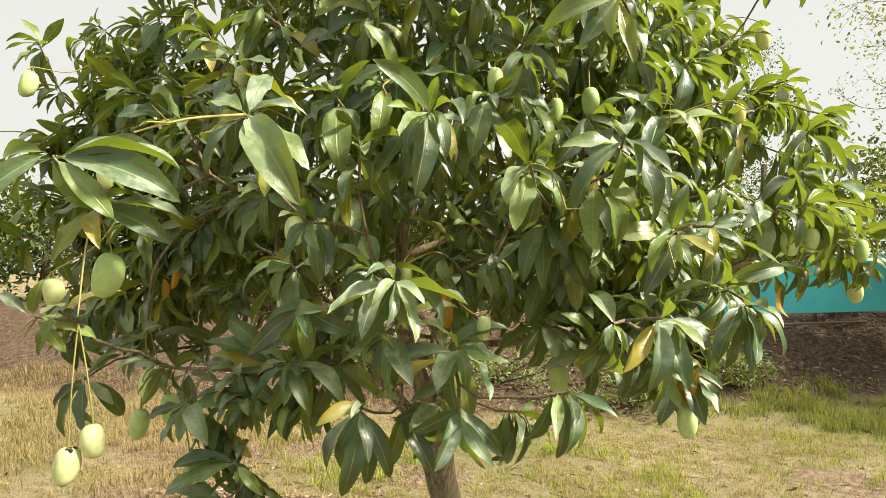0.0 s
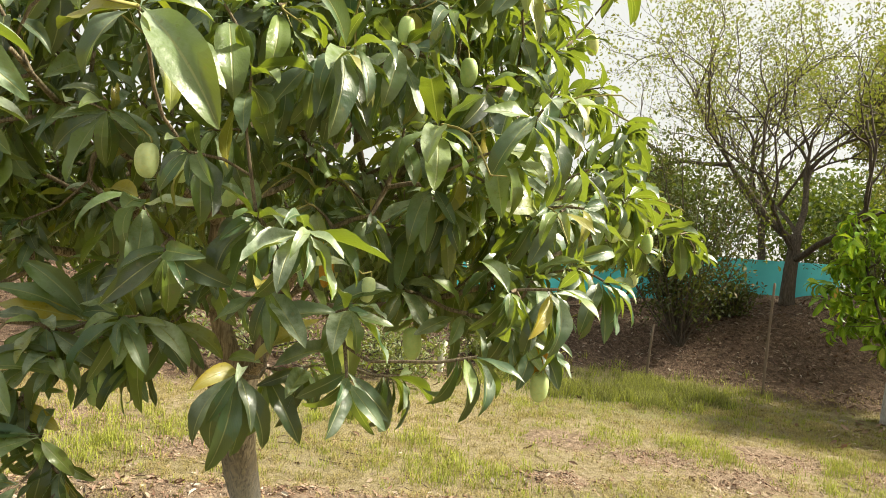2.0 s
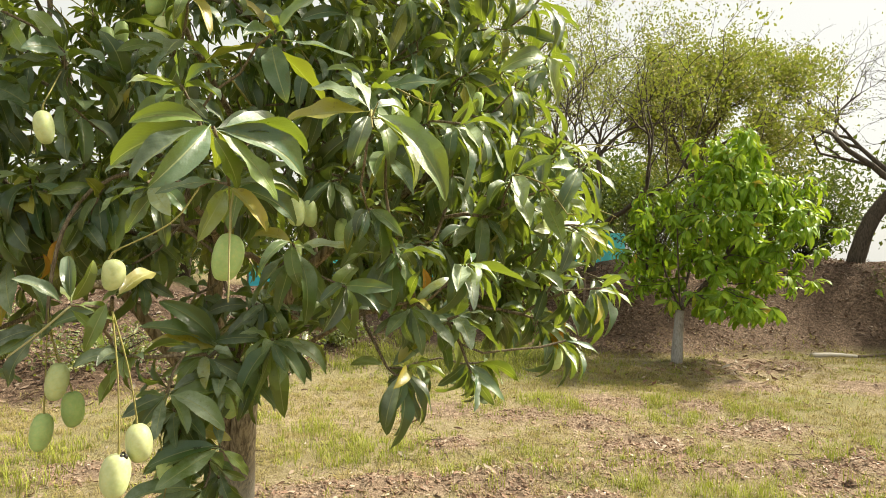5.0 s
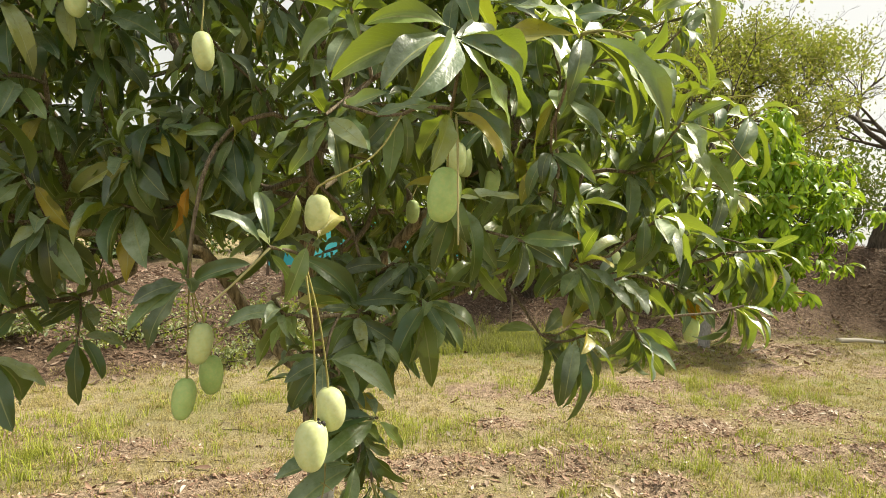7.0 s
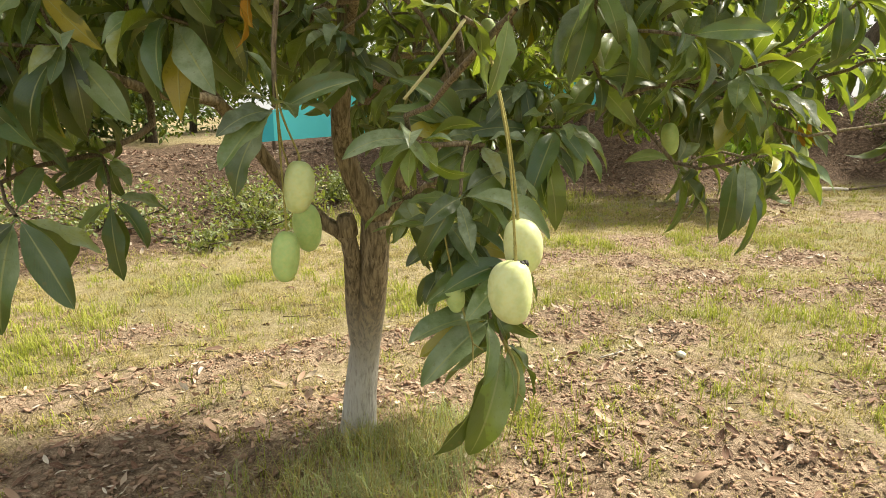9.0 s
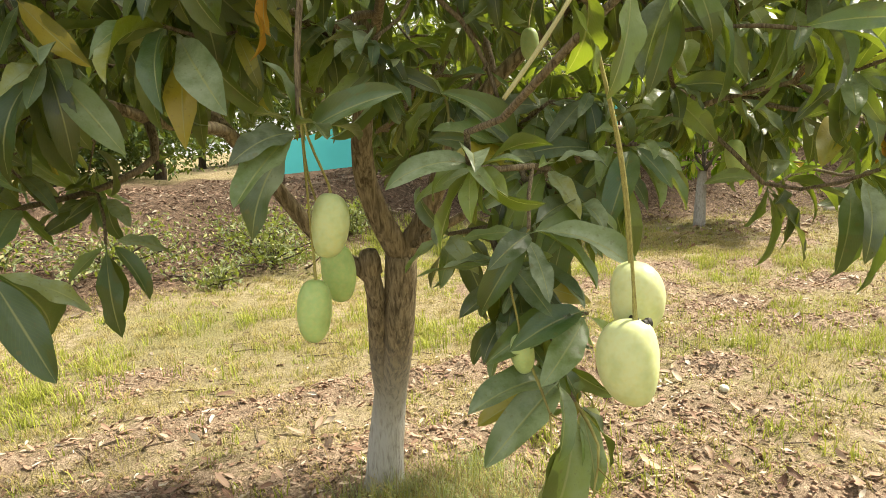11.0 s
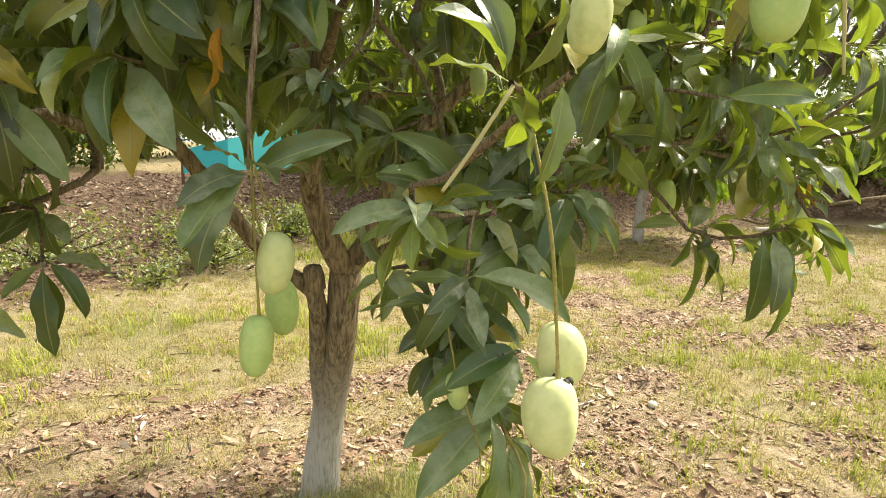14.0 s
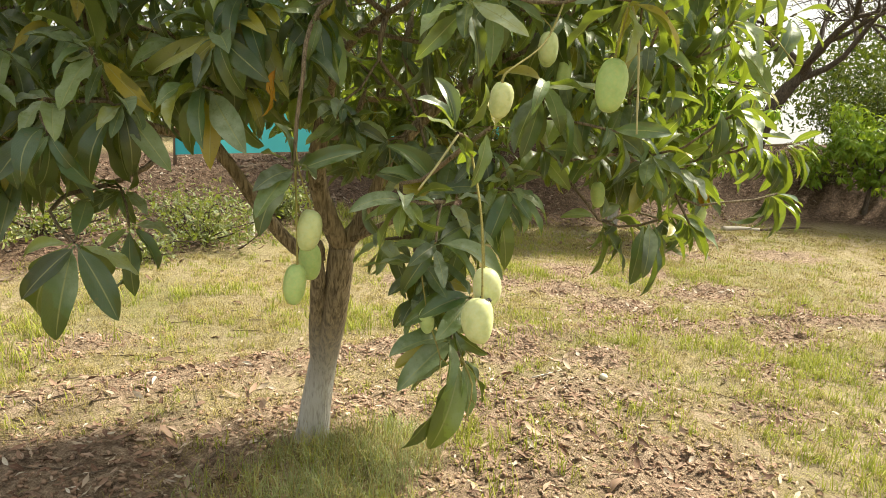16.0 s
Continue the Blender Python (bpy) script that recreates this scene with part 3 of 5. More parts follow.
def steps_out(low, a, b, step, high, grow=1.28):
    line = list(np.arange(a, b, step))
    s, q = step, b
    while q < high:
        line.append(q)
        s *= grow
        q += s
    s, q, left = step, a, []
    while q > low:
        s *= grow
        q -= s
        left.append(q)
    return np.array(left[::-1] + line)


gx, gy = np.meshgrid(steps_out(-900, -3.6, 9.4, 0.065, 900), steps_out(-900, 1.6, 11.0, 0.065, 900))
gz = height(gx, gy)
rows, cols = gx.shape
index = np.arange(rows * cols).reshape(rows, cols)
quads = np.stack([index[:-1, :-1], index[:-1, 1:], index[1:, 1:], index[1:, :-1]], -1).reshape(-1, 4)
ground_mesh = mesh_of("ground", np.stack([gx, gy, gz], -1).reshape(-1, 3), quads, material=GROUND)
for zone_name, values in zip(("soil", "green", "bank"), zones(gx, gy)):
    ground_mesh.attributes.new(zone_name, "FLOAT", "POINT").data.foreach_set("value", values.ravel().astype(np.float32))
ground = tagged(new("ground", ground_mesh), "dry straw-coloured orchard ground rising to a brown leaf-covered bank", "ground", kind="structure")


def z_at(x, y):
    return float(height(np.array([x]), np.array([y]))[0])


# ---- the mango tree ----
def mango_wood():
    """Trunk and limbs: the trunk forks at chest height, a second stem leaves it at the knee and turns to the side."""
    sk = Skeleton()
    trunk = sk.limb([(0.0, 3.56, -0.06), (-0.012, 3.50, 0.18), (0.003, 3.45, 0.47), (-0.014, 3.30, 0.77), (-0.018, 3.25, 0.945), (-0.022, 3.22, 1.07)])
    fork = trunk[-1]
    up = sk.limb([sk.p[fork], (-0.084, 3.20, 1.17), (-0.133, 3.20, 1.30), (-0.162, 3.15, 1.434), (-0.151, 3.10, 1.64), (-0.14, 3.10, 1.85), (0.0, 3.1, 2.25), (0.1, 3.08, 2.65), (0.08, 3.0, 3.1)], start=fork)
    right = sk.limb([sk.p[fork], (0.035, 3.18, 1.16), (0.07, 3.12, 1.29), (0.115, 3.06, 1.45), (0.25, 2.95, 1.65), (0.58, 2.72, 1.95), (0.82, 2.76, 2.2), (1.05, 2.9, 2.42)], start=fork)
    knot = sk.near(np.array((0.0, 3.44, 0.50)))
    sk.limb([sk.p[knot], (-0.049, 3.38, 0.644), (-0.085, 3.30, 0.854), (-0.113, 3.26, 1.0), (-0.19, 3.29, 1.06), (-0.30, 3.30, 1.18), (-0.44, 3.30, 1.38), (-0.52, 3.30, 1.475), (-0.65, 3.12, 1.485), (-0.74, 3.04, 1.50), (-0.83, 2.97, 1.53), (-0.95, 2.88, 1.53), (-1.15, 2.72, 1.62)], start=knot)
    sk.limb([sk.p[fork], (0.08, 3.0, 1.2), (0.13, 2.6, 1.34), (0.22, 2.3, 1.46), (0.28, 2.1, 1.5)], start=sk.near(np.array((0.03, 3.2, 1.15))))
    sk.limb([sk.p[right[4]], (0.45, 2.8, 1.42), (0.75, 2.6, 1.52), (1.05, 2.65, 1.68), (1.35, 2.9, 1.82)], start=right[4])
    inner = sk.limb([sk.p[up[8]], (-0.2, 2.9, 1.72), (-0.28, 2.6, 1.78), (-0.3, 2.2, 1.84), (-0.26, 1.9, 1.88)], start=up[8])
    sk.limb([sk.p[up[9]], (0.05, 3.4, 1.85), (0.15, 3.8, 2.1), (0.25, 4.1, 2.5)], start=up[9])
    bend = sk.near(np.array((-0.44, 3.30, 1.38)))
    sk.limb([sk.p[bend], (-0.55, 3.35, 1.526), (-0.61, 3.4, 1.60), (-0.68, 3.42, 1.70), (-0.8, 3.6, 1.95), (-0.9, 3.8, 2.3)], start=bend)
    sk.limb([sk.p[up[15]], (-0.2, 2.85, 2.2), (-0.4, 2.6, 2.45), (-0.6, 2.4, 2.6)], start=up[15])
    sk.limb([sk.p[right[9]], (0.6, 3.2, 1.8), (0.9, 3.5, 2.1), (1.1, 3.7, 2.4)], start=right[9])
    side = sk.near(np.array((-0.72, 3.05, 1.49)))
    sk.limb([sk.p[side], (-0.735, 3.0, 1.41), (-0.81, 2.95, 1.365), (-0.88, 2.88, 1.34), (-0.98, 2.78, 1.325), (-1.03, 2.55, 1.31)], start=side)
    drop = sk.near(np.array((-0.3, 2.4, 1.81)))
    sk.limb([sk.p[drop], (-0.43, 2.32, 1.83), (-0.53, 2.27, 1.77), (-0.575, 2.23, 1.69), (-0.591, 2.2, 1.624), (-0.603, 2.2, 1.535), (-0.607, 2.2, 1.44)], start=drop)
    sk.limb([sk.p[drop], (-0.315, 2.4, 1.70), (-0.239, 2.4, 1.632), (-0.20, 2.38, 1.55), (-0.183, 2.36, 1.47)], start=drop)
    return sk


# leaf whorls whose leaves can be told apart: the twig end, and how far each leaf's tip lies from it
PLACED = [
    ((-0.607, 2.2, 1.437), [(-0.033, 0.02, 0.086), (0.11, -0.08, 0.047), (-0.104, -0.05, -0.038), (-0.101, -0.08, -0.09), (-0.068, 0.0, -0.136), (0.123, 0.1, -0.014), (0.01, -0.1, -0.02), (-0.031, 0.1, 0.018)]),
    ((-0.346, 2.05, 1.293), [(0.113, -0.08, -0.072), (-0.014, -0.07, -0.077), (0.038, -0.08, -0.074), (-0.061, 0.03, -0.109), (-0.062, 0.07, -0.01), (-0.087, -0.03, -0.035), (0.16, 0.05, -0.02), (0.116, 0.05, 0.015)]),
    ((-0.218, 2.08, 1.15), [(-0.156, -0.03, -0.026), (-0.165, 0.02, -0.053), (-0.143, -0.08, -0.058), (0.067, 0.02, -0.078), (-0.01, 0.07, 0.037), (-0.073, 0.12, -0.011)]),
    ((-0.253, 2.1, 1.05), [(-0.173, -0.02, -0.007), (-0.16, -0.04, -0.08), (-0.043, -0.05, -0.1), (-0.114, 0.05, -0.069)]),
    ((-0.211, 2.12, 0.992), [(-0.154, 0.0, -0.192), (-0.077, 0.0, -0.211), (-0.02, -0.06, -0.118), (0.071, 0.0, -0.13), (-0.083, 0.08, -0.098)]),
    ((-0.997, 2.38, 1.267), [(-0.039, -0.02, -0.186), (0.066, -0.06, -0.152), (-0.095, -0.02, -0.096), (0.11, 0.0, -0.071), (0.033, 0.12, 0.063), (-0.078, 0.07, -0.034), (0.045, 0.12, -0.137), (-0.063, 0.12, -0.177)]),
    ((-0.855, 2.7, 1.251), [(0.008, 0.0, -0.183), (0.053, -0.02, -0.114), (-0.066, 0.0, -0.062), (0.108, 0.05, -0.047), (-0.024, 0.1, -0.167)]),
    ((0.32, 2.05, 1.449), [(-0.125, -0.05, -0.093), (0.037, -0.02, -0.13), (0.091, -0.03, 0.01), (-0.034, 0.07, 0.048), (0.127, 0.05, 0.05)]),
    ((0.206, 2.1, 1.32), [(-0.035, -0.01, -0.135), (0.089, -0.02, -0.142), (-0.083, 0.05, -0.003), (0.102, 0.05, -0.089), (0.127, 0.1, 0.034)]),
    ((-0.515, 1.75, 1.521), [(-0.075, -0.01, 0.041), (-0.011, 0.05, 0.079), (0.033, -0.01, 0.076), (0.054, 0.03, -0.072), (-0.02, 0.1, 0.022), (0.062, 0.1, -0.053)]),
    ((-0.448, 1.75, 1.534), [(-0.034, -0.01, -0.09), (0.062, 0.1, 0.043)]),
    ((-0.217, 2.25, 1.365), [(-0.186, -0.05, 0.063), (-0.149, 0.0, 0.116), (-0.157, -0.07, 0.031), (-0.139, 0.05, 0.052), (-0.109, -0.05, -0.035), (-0.06, 0.1, 0.11)]),
    ((-0.30, 1.58, 1.83), [(0.175, 0.11, -0.01), (0.18, 0.12, -0.07), (0.05, 0.05, -0.085), (0.14, 0.11, 0.03), (-0.12, -0.05, -0.10), (-0.09, -0.08, -0.12), (-0.15, 0.06, -0.07), (-0.12, 0.02, -0.01), (0.11, 0.03, -0.11), (0.02, 0.15, -0.05)]),
    ((-0.264, 1.653, 1.743), [(-0.11, 0.0, -0.03), (0.095, 0.0, 0.008), (0.125, 0.045, -0.065), (-0.05, -0.05, -0.10), (0.06, -0.05, -0.08), (0.0, 0.13, -0.06), (0.14, 0.06, -0.02)]),
    ((0.015, 1.71, 1.922), [(-0.044, -0.03, -0.114), (0.081, -0.05, -0.161), (0.144, -0.05, -0.179), (0.144, -0.01, -0.114), (0.098, 0.05, 0.005), (-0.115, 0.05, 0.037), (-0.158, 0.09, -0.024), (-0.028, 0.11, 0.117)]),
]
# fuller leaf whorls that stand out: x, y, z, leaf length, droop
UMBRELLA = [(0.169, 2.007, 1.642, 0.16, 0.7), (0.161, 2.045, 2.080, 0.14, 0.7)]
FRONT_LOW = [
    (0.37, 2.00, 1.47, 0.15, 0.6), (-0.22, 2.10, 1.30, 0.12, 0.6), (-0.10, 2.10, 1.40, 0.14, 0.5), (-0.26, 2.12, 1.37, 0.13, 0.9), (-0.42, 2.35, 1.54, 0.14, 0.9), (-0.27, 2.42, 1.50, 0.14, 0.8), (-0.12, 2.38, 1.42, 0.14, 0.9), (-0.04, 2.25, 1.38, 0.14, 0.9), (0.06, 2.18, 1.5, 0.15, 0.8), (-0.12, 2.30, 1.48, 0.15, 0.6),
    (-0.30, 2.14, 1.20, 0.12, 0.9), (-0.24, 2.15, 1.10, 0.12, 0.8), (-0.33, 2.13, 1.24, 0.13, 0.8), (-0.21, 2.17, 1.04, 0.12, 1.2), (-0.33, 2.14, 1.14, 0.11, 0.9), (-0.86, 2.80, 1.34, 0.14, 0.9), (0.18, 1.96, 1.63, 0.16, 0.8),
]
FRONT_HIGH = [
    (-0.40, 1.90, 1.76, 0.15, 0.6), (-0.34, 1.98, 1.99, 0.16, 0.6), (0.08, 1.95, 2.03, 0.17, 0.7), (0.17, 2.09, 2.10, 0.17, 0.6), (0.42, 2.00, 2.02, 0.173, 0.9),
    (0.52, 1.98, 1.86, 0.173, 0.9), (0.67, 2.03, 1.84, 0.173, 0.6), (0.47, 2.18, 2.19, 0.173, 0.6), (-0.58, 2.25, 1.97, 0.17, 0.8),
    (-0.72, 2.40, 1.72, 0.17, 1.0), (-0.80, 2.45, 2.05, 0.18, 0.7), (-0.15, 1.90, 2.12, 0.17, 0.6),
]
LEFT_SIDE = [
    (-0.95, 2.45, 1.66, 0.16, 0.8), (-1.03, 2.50, 1.55, 0.14, 0.9), (-0.92, 2.62, 1.56, 0.14, 0.9), (-1.12, 2.62, 1.47, 0.14, 0.9), (-0.80, 2.55, 1.62, 0.13, 0.9), (-1.10, 2.45, 1.90, 0.16, 0.7), (-0.98, 2.40, 1.86, 0.16, 0.7), (-1.20, 2.60, 1.58, 0.16, 0.8),
    (-0.90, 2.40, 2.22, 0.17, 0.6), (-1.15, 2.60, 2.10, 0.17, 0.6), (-1.28, 2.70, 1.76, 0.17, 0.8), (-0.74, 2.25, 2.18, 0.17, 0.6),
    (-1.32, 2.95, 1.52, 0.17, 0.7), (-1.25, 2.60, 1.44, 0.15, 0.9), (-0.60, 2.25, 2.10, 0.17, 0.7), (-1.40, 2.80, 1.95, 0.17, 0.6),
]
RIGHT_SIDE = [
    (0.79, 2.17, 1.56, 0.163, 0.7), (0.86, 2.26, 1.40, 0.15, 1.3), (0.78, 2.24, 1.43, 0.15, 1.3), (1.23, 2.77, 1.97, 0.163, 0.6),
    (0.60, 2.40, 1.77, 0.163, 0.6), (1.05, 2.86, 2.38, 0.163, 0.8), (0.82, 2.22, 1.74, 0.163, 0.6), (0.52, 2.36, 1.67, 0.163, 0.6),
    (1.20, 2.82, 2.66, 0.163, 0.7), (0.85, 2.54, 1.58, 0.163, 0.7), (1.40, 3.05, 1.95, 0.163, 0.6), (1.55, 3.35, 1.90, 0.163, 0.5),
    (1.12, 2.62, 1.84, 0.163, 0.7), (0.98, 2.45, 1.62, 0.163, 0.7), (0.50, 2.38, 1.50, 0.163, 0.8), (0.66, 2.28, 1.46, 0.163, 0.9),
]


def crown_radius(z):
    return np.interp(z, [1.2, 1.4, 1.75, 2.1, 2.5, 2.9, 3.25, 3.55], [1.05, 1.35, 1.6, 1.55, 1.38, 1.1, 0.7, 0.2])


def mango_tree():
    g = np.random.default_rng(5)
    tree = thing("mango_tree", (0.05, 3.55, 0), "mango tree with drooping dark green leaves and a whitewashed trunk", "tree")
    tree.location = (0, 0, 0)
    sk = mango_wood()
    marked = [(*node, 0.15, 1.0) for node, _ in PLACED] + UMBRELLA + FRONT_LOW + FRONT_HIGH + RIGHT_SIDE + LEFT_SIDE
    heart = np.array((0.05, 3.2, 1.75))
    targets = [np.array(m[:3]) for m in marked]
    extra = []
    tries = 0
    while len(extra) < 940 and tries < 40000:
        tries += 1
        z = g.uniform(1.32, 3.5)
        a = g.uniform(0, 2 * np.pi)
        full = float(crown_radius(z)) * (0.9 + 0.22 * math.sin(3 * a + z * 2) * math.sin(2 * a - z))
        full *= 1.2 if math.sin(a) < -0.3 else 1.0
        r = full * g.uniform(0.3, 1.0) ** 0.5
        q = np.array((heart[0] + r * math.sin(a), heart[1] + r * math.cos(a) * (0.82 if math.cos(a) > 0 else 1.0), z))
        if q[1] < 1.75 or (q[0] < -0.45 and q[1] < 2.4) or (q[0] > 0.92 and q[1] < 2.6 and z < 2.3) or (q[0] > 1.0 and z < 1.68 and q[1] < 3.7) or (z < 1.74 and q[0] < 0.12 and r < 1.15) or (z < 1.5 and r < 0.75 * full) or (z < 1.55 and q[0] < -0.1 and q[1] < 2.9 and r < 1.2):
            continue
        if min(np.linalg.norm(q - o) for o in targets + extra) < 0.09:
            continue
        extra.append(q)
    for count, x0, x1, y0, y1, z0, z1 in ((16, -1.35, -0.95, 2.65, 3.1, 1.40, 1.60), (10, -0.36, 0.02, 2.12, 2.42, 1.24, 1.5), (22, -0.75, 0.1, 3.3, 3.9, 1.62, 1.85), (14, -0.8, -0.2, 2.7, 3.3, 1.62, 1.74), (34, -1.5, -0.6, 2.8, 3.7, 1.64, 1.86), (50, 0.15, 1.0, 3.55, 4.35, 1.42, 1.74), (46, -1.15, -0.45, 2.42, 3.0, 1.68, 2.35), (16, -0.75, -0.35, 2.3, 2.75, 1.58, 1.8), (42, -1.45, -0.95, 2.42, 2.9, 1.75, 2.6),
                                               (44, 0.25, 1.0, 2.15, 2.9, 1.46, 1.9), (50, -0.7, 0.8, 2.6, 3.7, 1.8, 2.7)):
        for _ in range(count):
            extra.append(np.array((g.uniform(x0, x1), g.uniform(y0, y1), g.uniform(z0, z1))))
    order = sorted(range(len(targets) + len(extra)), key=lambda n: np.linalg.norm((targets + extra)[n] - heart))
    every = targets + extra
    tips = {}
    for n in order:
        tips[n] = sk.reach(g, every[n])
    radii = sk.radii()
    nodes = np.array(sk.p)
    # the wood
    main = sk.main
    trunk_r = np.interp(nodes[main[0]][:, 2], [0, 0.05, 0.18, 0.5, 0.8, 1.06], [0.108, 0.090, 0.073, 0.061, 0.053, 0.053])
    limbs = []
    for n, run in enumerate(main):
        line = nodes[run]
        if n == 0:
            part("trunk", mesh_of("trunk", *tube(line, trunk_r, 20, 0.03), material=BARK), tree, "grey-brown bark, whitewashed below")
            continue
        first = sk.parent[run[0]]
        line = np.vstack([nodes[first], line])
        t = np.linspace(0, 1, len(line))
        thick = {1: (0.042, 0.026, 0.006), 2: (0.040, 0.022, 0.006), 3: (0.043, 0.028, 0.007), 8: (0.024, 0.018, 0.005), 11: (0.012, 0.008, 0.004), 12: (0.007, 0.005, 0.004), 13: (0.008, 0.005, 0.004)}.get(n, (0.017, 0.011, 0.004))
        r = np.interp(t, [0, 0.3, 1], thick)
        part("limb", mesh_of("limb", *tube(line, r, 12, 0.03), material=TWIG_BARK if n > 10 else BARK), tree)
    cut = np.array((-0.118, 3.25, 1.045))
    part("limb_stub", mesh_of("limb_stub", *tube([cut - (0, 0, 0.03), cut + (-0.004, -0.006, 0.015), cut + (-0.010, -0.012, 0.042)], [0.036, 0.034, 0.029], 12, 0.06), material=BARK), tree, "short sawn-off limb stub")
    twigs = Pile()
    in_main = {n for run in main for n in run}
    for run in sk.chains():
        own = [n for n in run if n not in in_main]
        if len(own) < 1:
            continue
        if run.index(own[0]) > 0:
            own = [run[run.index(own[0]) - 1]] + own
        if len(own) < 2:
            continue
        r = np.clip(radii[own], 0.0028, 0.014)
        r[0] = r[1]
        twigs.add(*tube(nodes[own], r, 6, 0.04, capped=False))
    part("twig_net", twigs.mesh("twig_net", TWIG_BARK), tree)["kind"] = "stuff"
    # the leaves
    near_shapes = leaf_set(14, 14, 4, bend=(0.3, 1.7), width=(0.22, 0.33), seed=3, beat=(11, 18))
    many_shapes = leaf_set(18, 9, 2, bend=(0.3, 1.9), width=(0.185, 0.29), seed=4, beat=(8, 14))
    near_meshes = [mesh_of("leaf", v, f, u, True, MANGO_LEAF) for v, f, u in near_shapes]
    spare, single = Pile(), 0
    for n, q in enumerate(every):
        parent = sk.parent[tips[n]]
        grow = unit(nodes[tips[n]] - nodes[parent])
        if n < len(marked):
            size, droop, count = marked[n][3] * 0.94, marked[n][4], int(g.integers(9, 13))
            axis = unit(grow * 0.5 + unit(q - heart) * np.array((0.9, 0.9, 0.2)) + np.array((0, 0, 0.5 if droop < 1.15 else -0.6)))
        else:
            size, droop, count = g.uniform(0.115, 0.18), g.uniform(0.6, 1.9), int(g.integers(8, 14))
            axis = unit(grow * 0.7 + unit(q - heart) * 0.4 + np.array((0, 0, 0.25)) + g.normal(0, 0.25, 3))
        outward = unit((q - heart) * np.array((1, 1, 0)))
        spots, way, up, sizes, pick = whorl(g, q, axis, count, size, droop * 1.25, len(near_shapes if n < len(marked) else many_shapes), outward)
        if n < len(PLACED):
            spots, way, up, sizes, pick = reaching(g, q, PLACED[n][1], near_shapes)
            count = len(pick)
        elif n < len(PLACED) + len(UMBRELLA):
            spots, way, up, sizes, pick = whorl(g, q, np.array((0.05, -0.5, 0.85)), count, size, droop, len(near_shapes))
            pick = 6 + pick // 2
        if n < len(marked) and single + count <= 300:
            m = turns(way, up)
            for i in range(count):
                leaf = part("leaf", near_meshes[pick[i]], tree)
                leaf.matrix_basis = Matrix.LocRotScale(Vector(spots[i]), Matrix(m[i].tolist()).to_quaternion(), Vector((sizes[i],) * 3))
                single += 1
        elif not (n >= len(marked) and q[0] > 0.8 and q[1] < 2.13 and q[2] < 1.64):
            # bare twig ends low on the crown's right front
            lay(spare, near_shapes if n < len(marked) else many_shapes, spots, way, up, sizes, pick)
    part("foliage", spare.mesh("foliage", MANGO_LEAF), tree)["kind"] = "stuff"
    for v, f, u in near_shapes[8:9]:
        dead = mesh_of("leaf", v, f, u, True, WITHERED)
        for spot, turn in (((0.875, 2.215, 1.43), 20), ((0.84, 2.25, 1.40), 140), ((1.18, 2.80, 1.62), 70), ((0.30, 2.10, 1.60), 200), ((-0.606, 2.32, 1.645), 30), ((-0.635, 2.29, 1.61), 250)):
            leaf = part("leaf", dead, tree, "withered orange leaf")
            leaf.matrix_basis = pose(*spot, -70, 10, turn) @ Matrix.Scale(0.11 if spot[0] > 0 else 0.08, 4)
    # pale dry flower stalks that still stand out between the leaves
    dry = Pile()
    for n in g.choice(len(every), 150, replace=False):
        q = np.array(every[n])
        way = unit(unit(q - heart) + g.normal(0, 0.5, 3) + np.array((0, 0, -0.15)))
        long = g.uniform(0.10, 0.24)
        line = smooth_line([q, q + way * long * 0.5 + g.normal(0, 0.012, 3), q + way * long + (0, 0, -0.03)], 0.03)
        dry.add(*tube(line, np.linspace(0.0032, 0.0016, len(line)), 5, 0.1, capped=False))
        for _ in range(3):
            a = line[int(g.integers(2, len(line)))]
            dry.add(*tube([a, a + unit(way + g.normal(0, 0.7, 3)) * g.uniform(0.02, 0.06)], [0.0016, 0.001], 4, 0.0, capped=False))
    part("panicle_net", dry.mesh("panicle_net", STALK), tree, "pale dry flower stalks")["kind"] = "stuff"
    for points, thick in (([(-0.513, 1.75, 1.519), (-0.557, 1.735, 1.474), (-0.599, 1.72, 1.436)], 0.0021), ([(-0.255, 1.655, 1.735), (-0.262, 1.63, 1.68), (-0.262, 1.615, 1.535)], 0.002)):
        line = smooth_line(points, 0.012)
        part("panicle_stalk", mesh_of("panicle_stalk", *tube(line, np.linspace(thick, thick * 0.75, len(line)), 7, 0.16), material=PALE_STALK), tree, "thick pale yellow dried flower stalk")
    return tree, nodes


main_tree, wood_nodes = mango_tree()


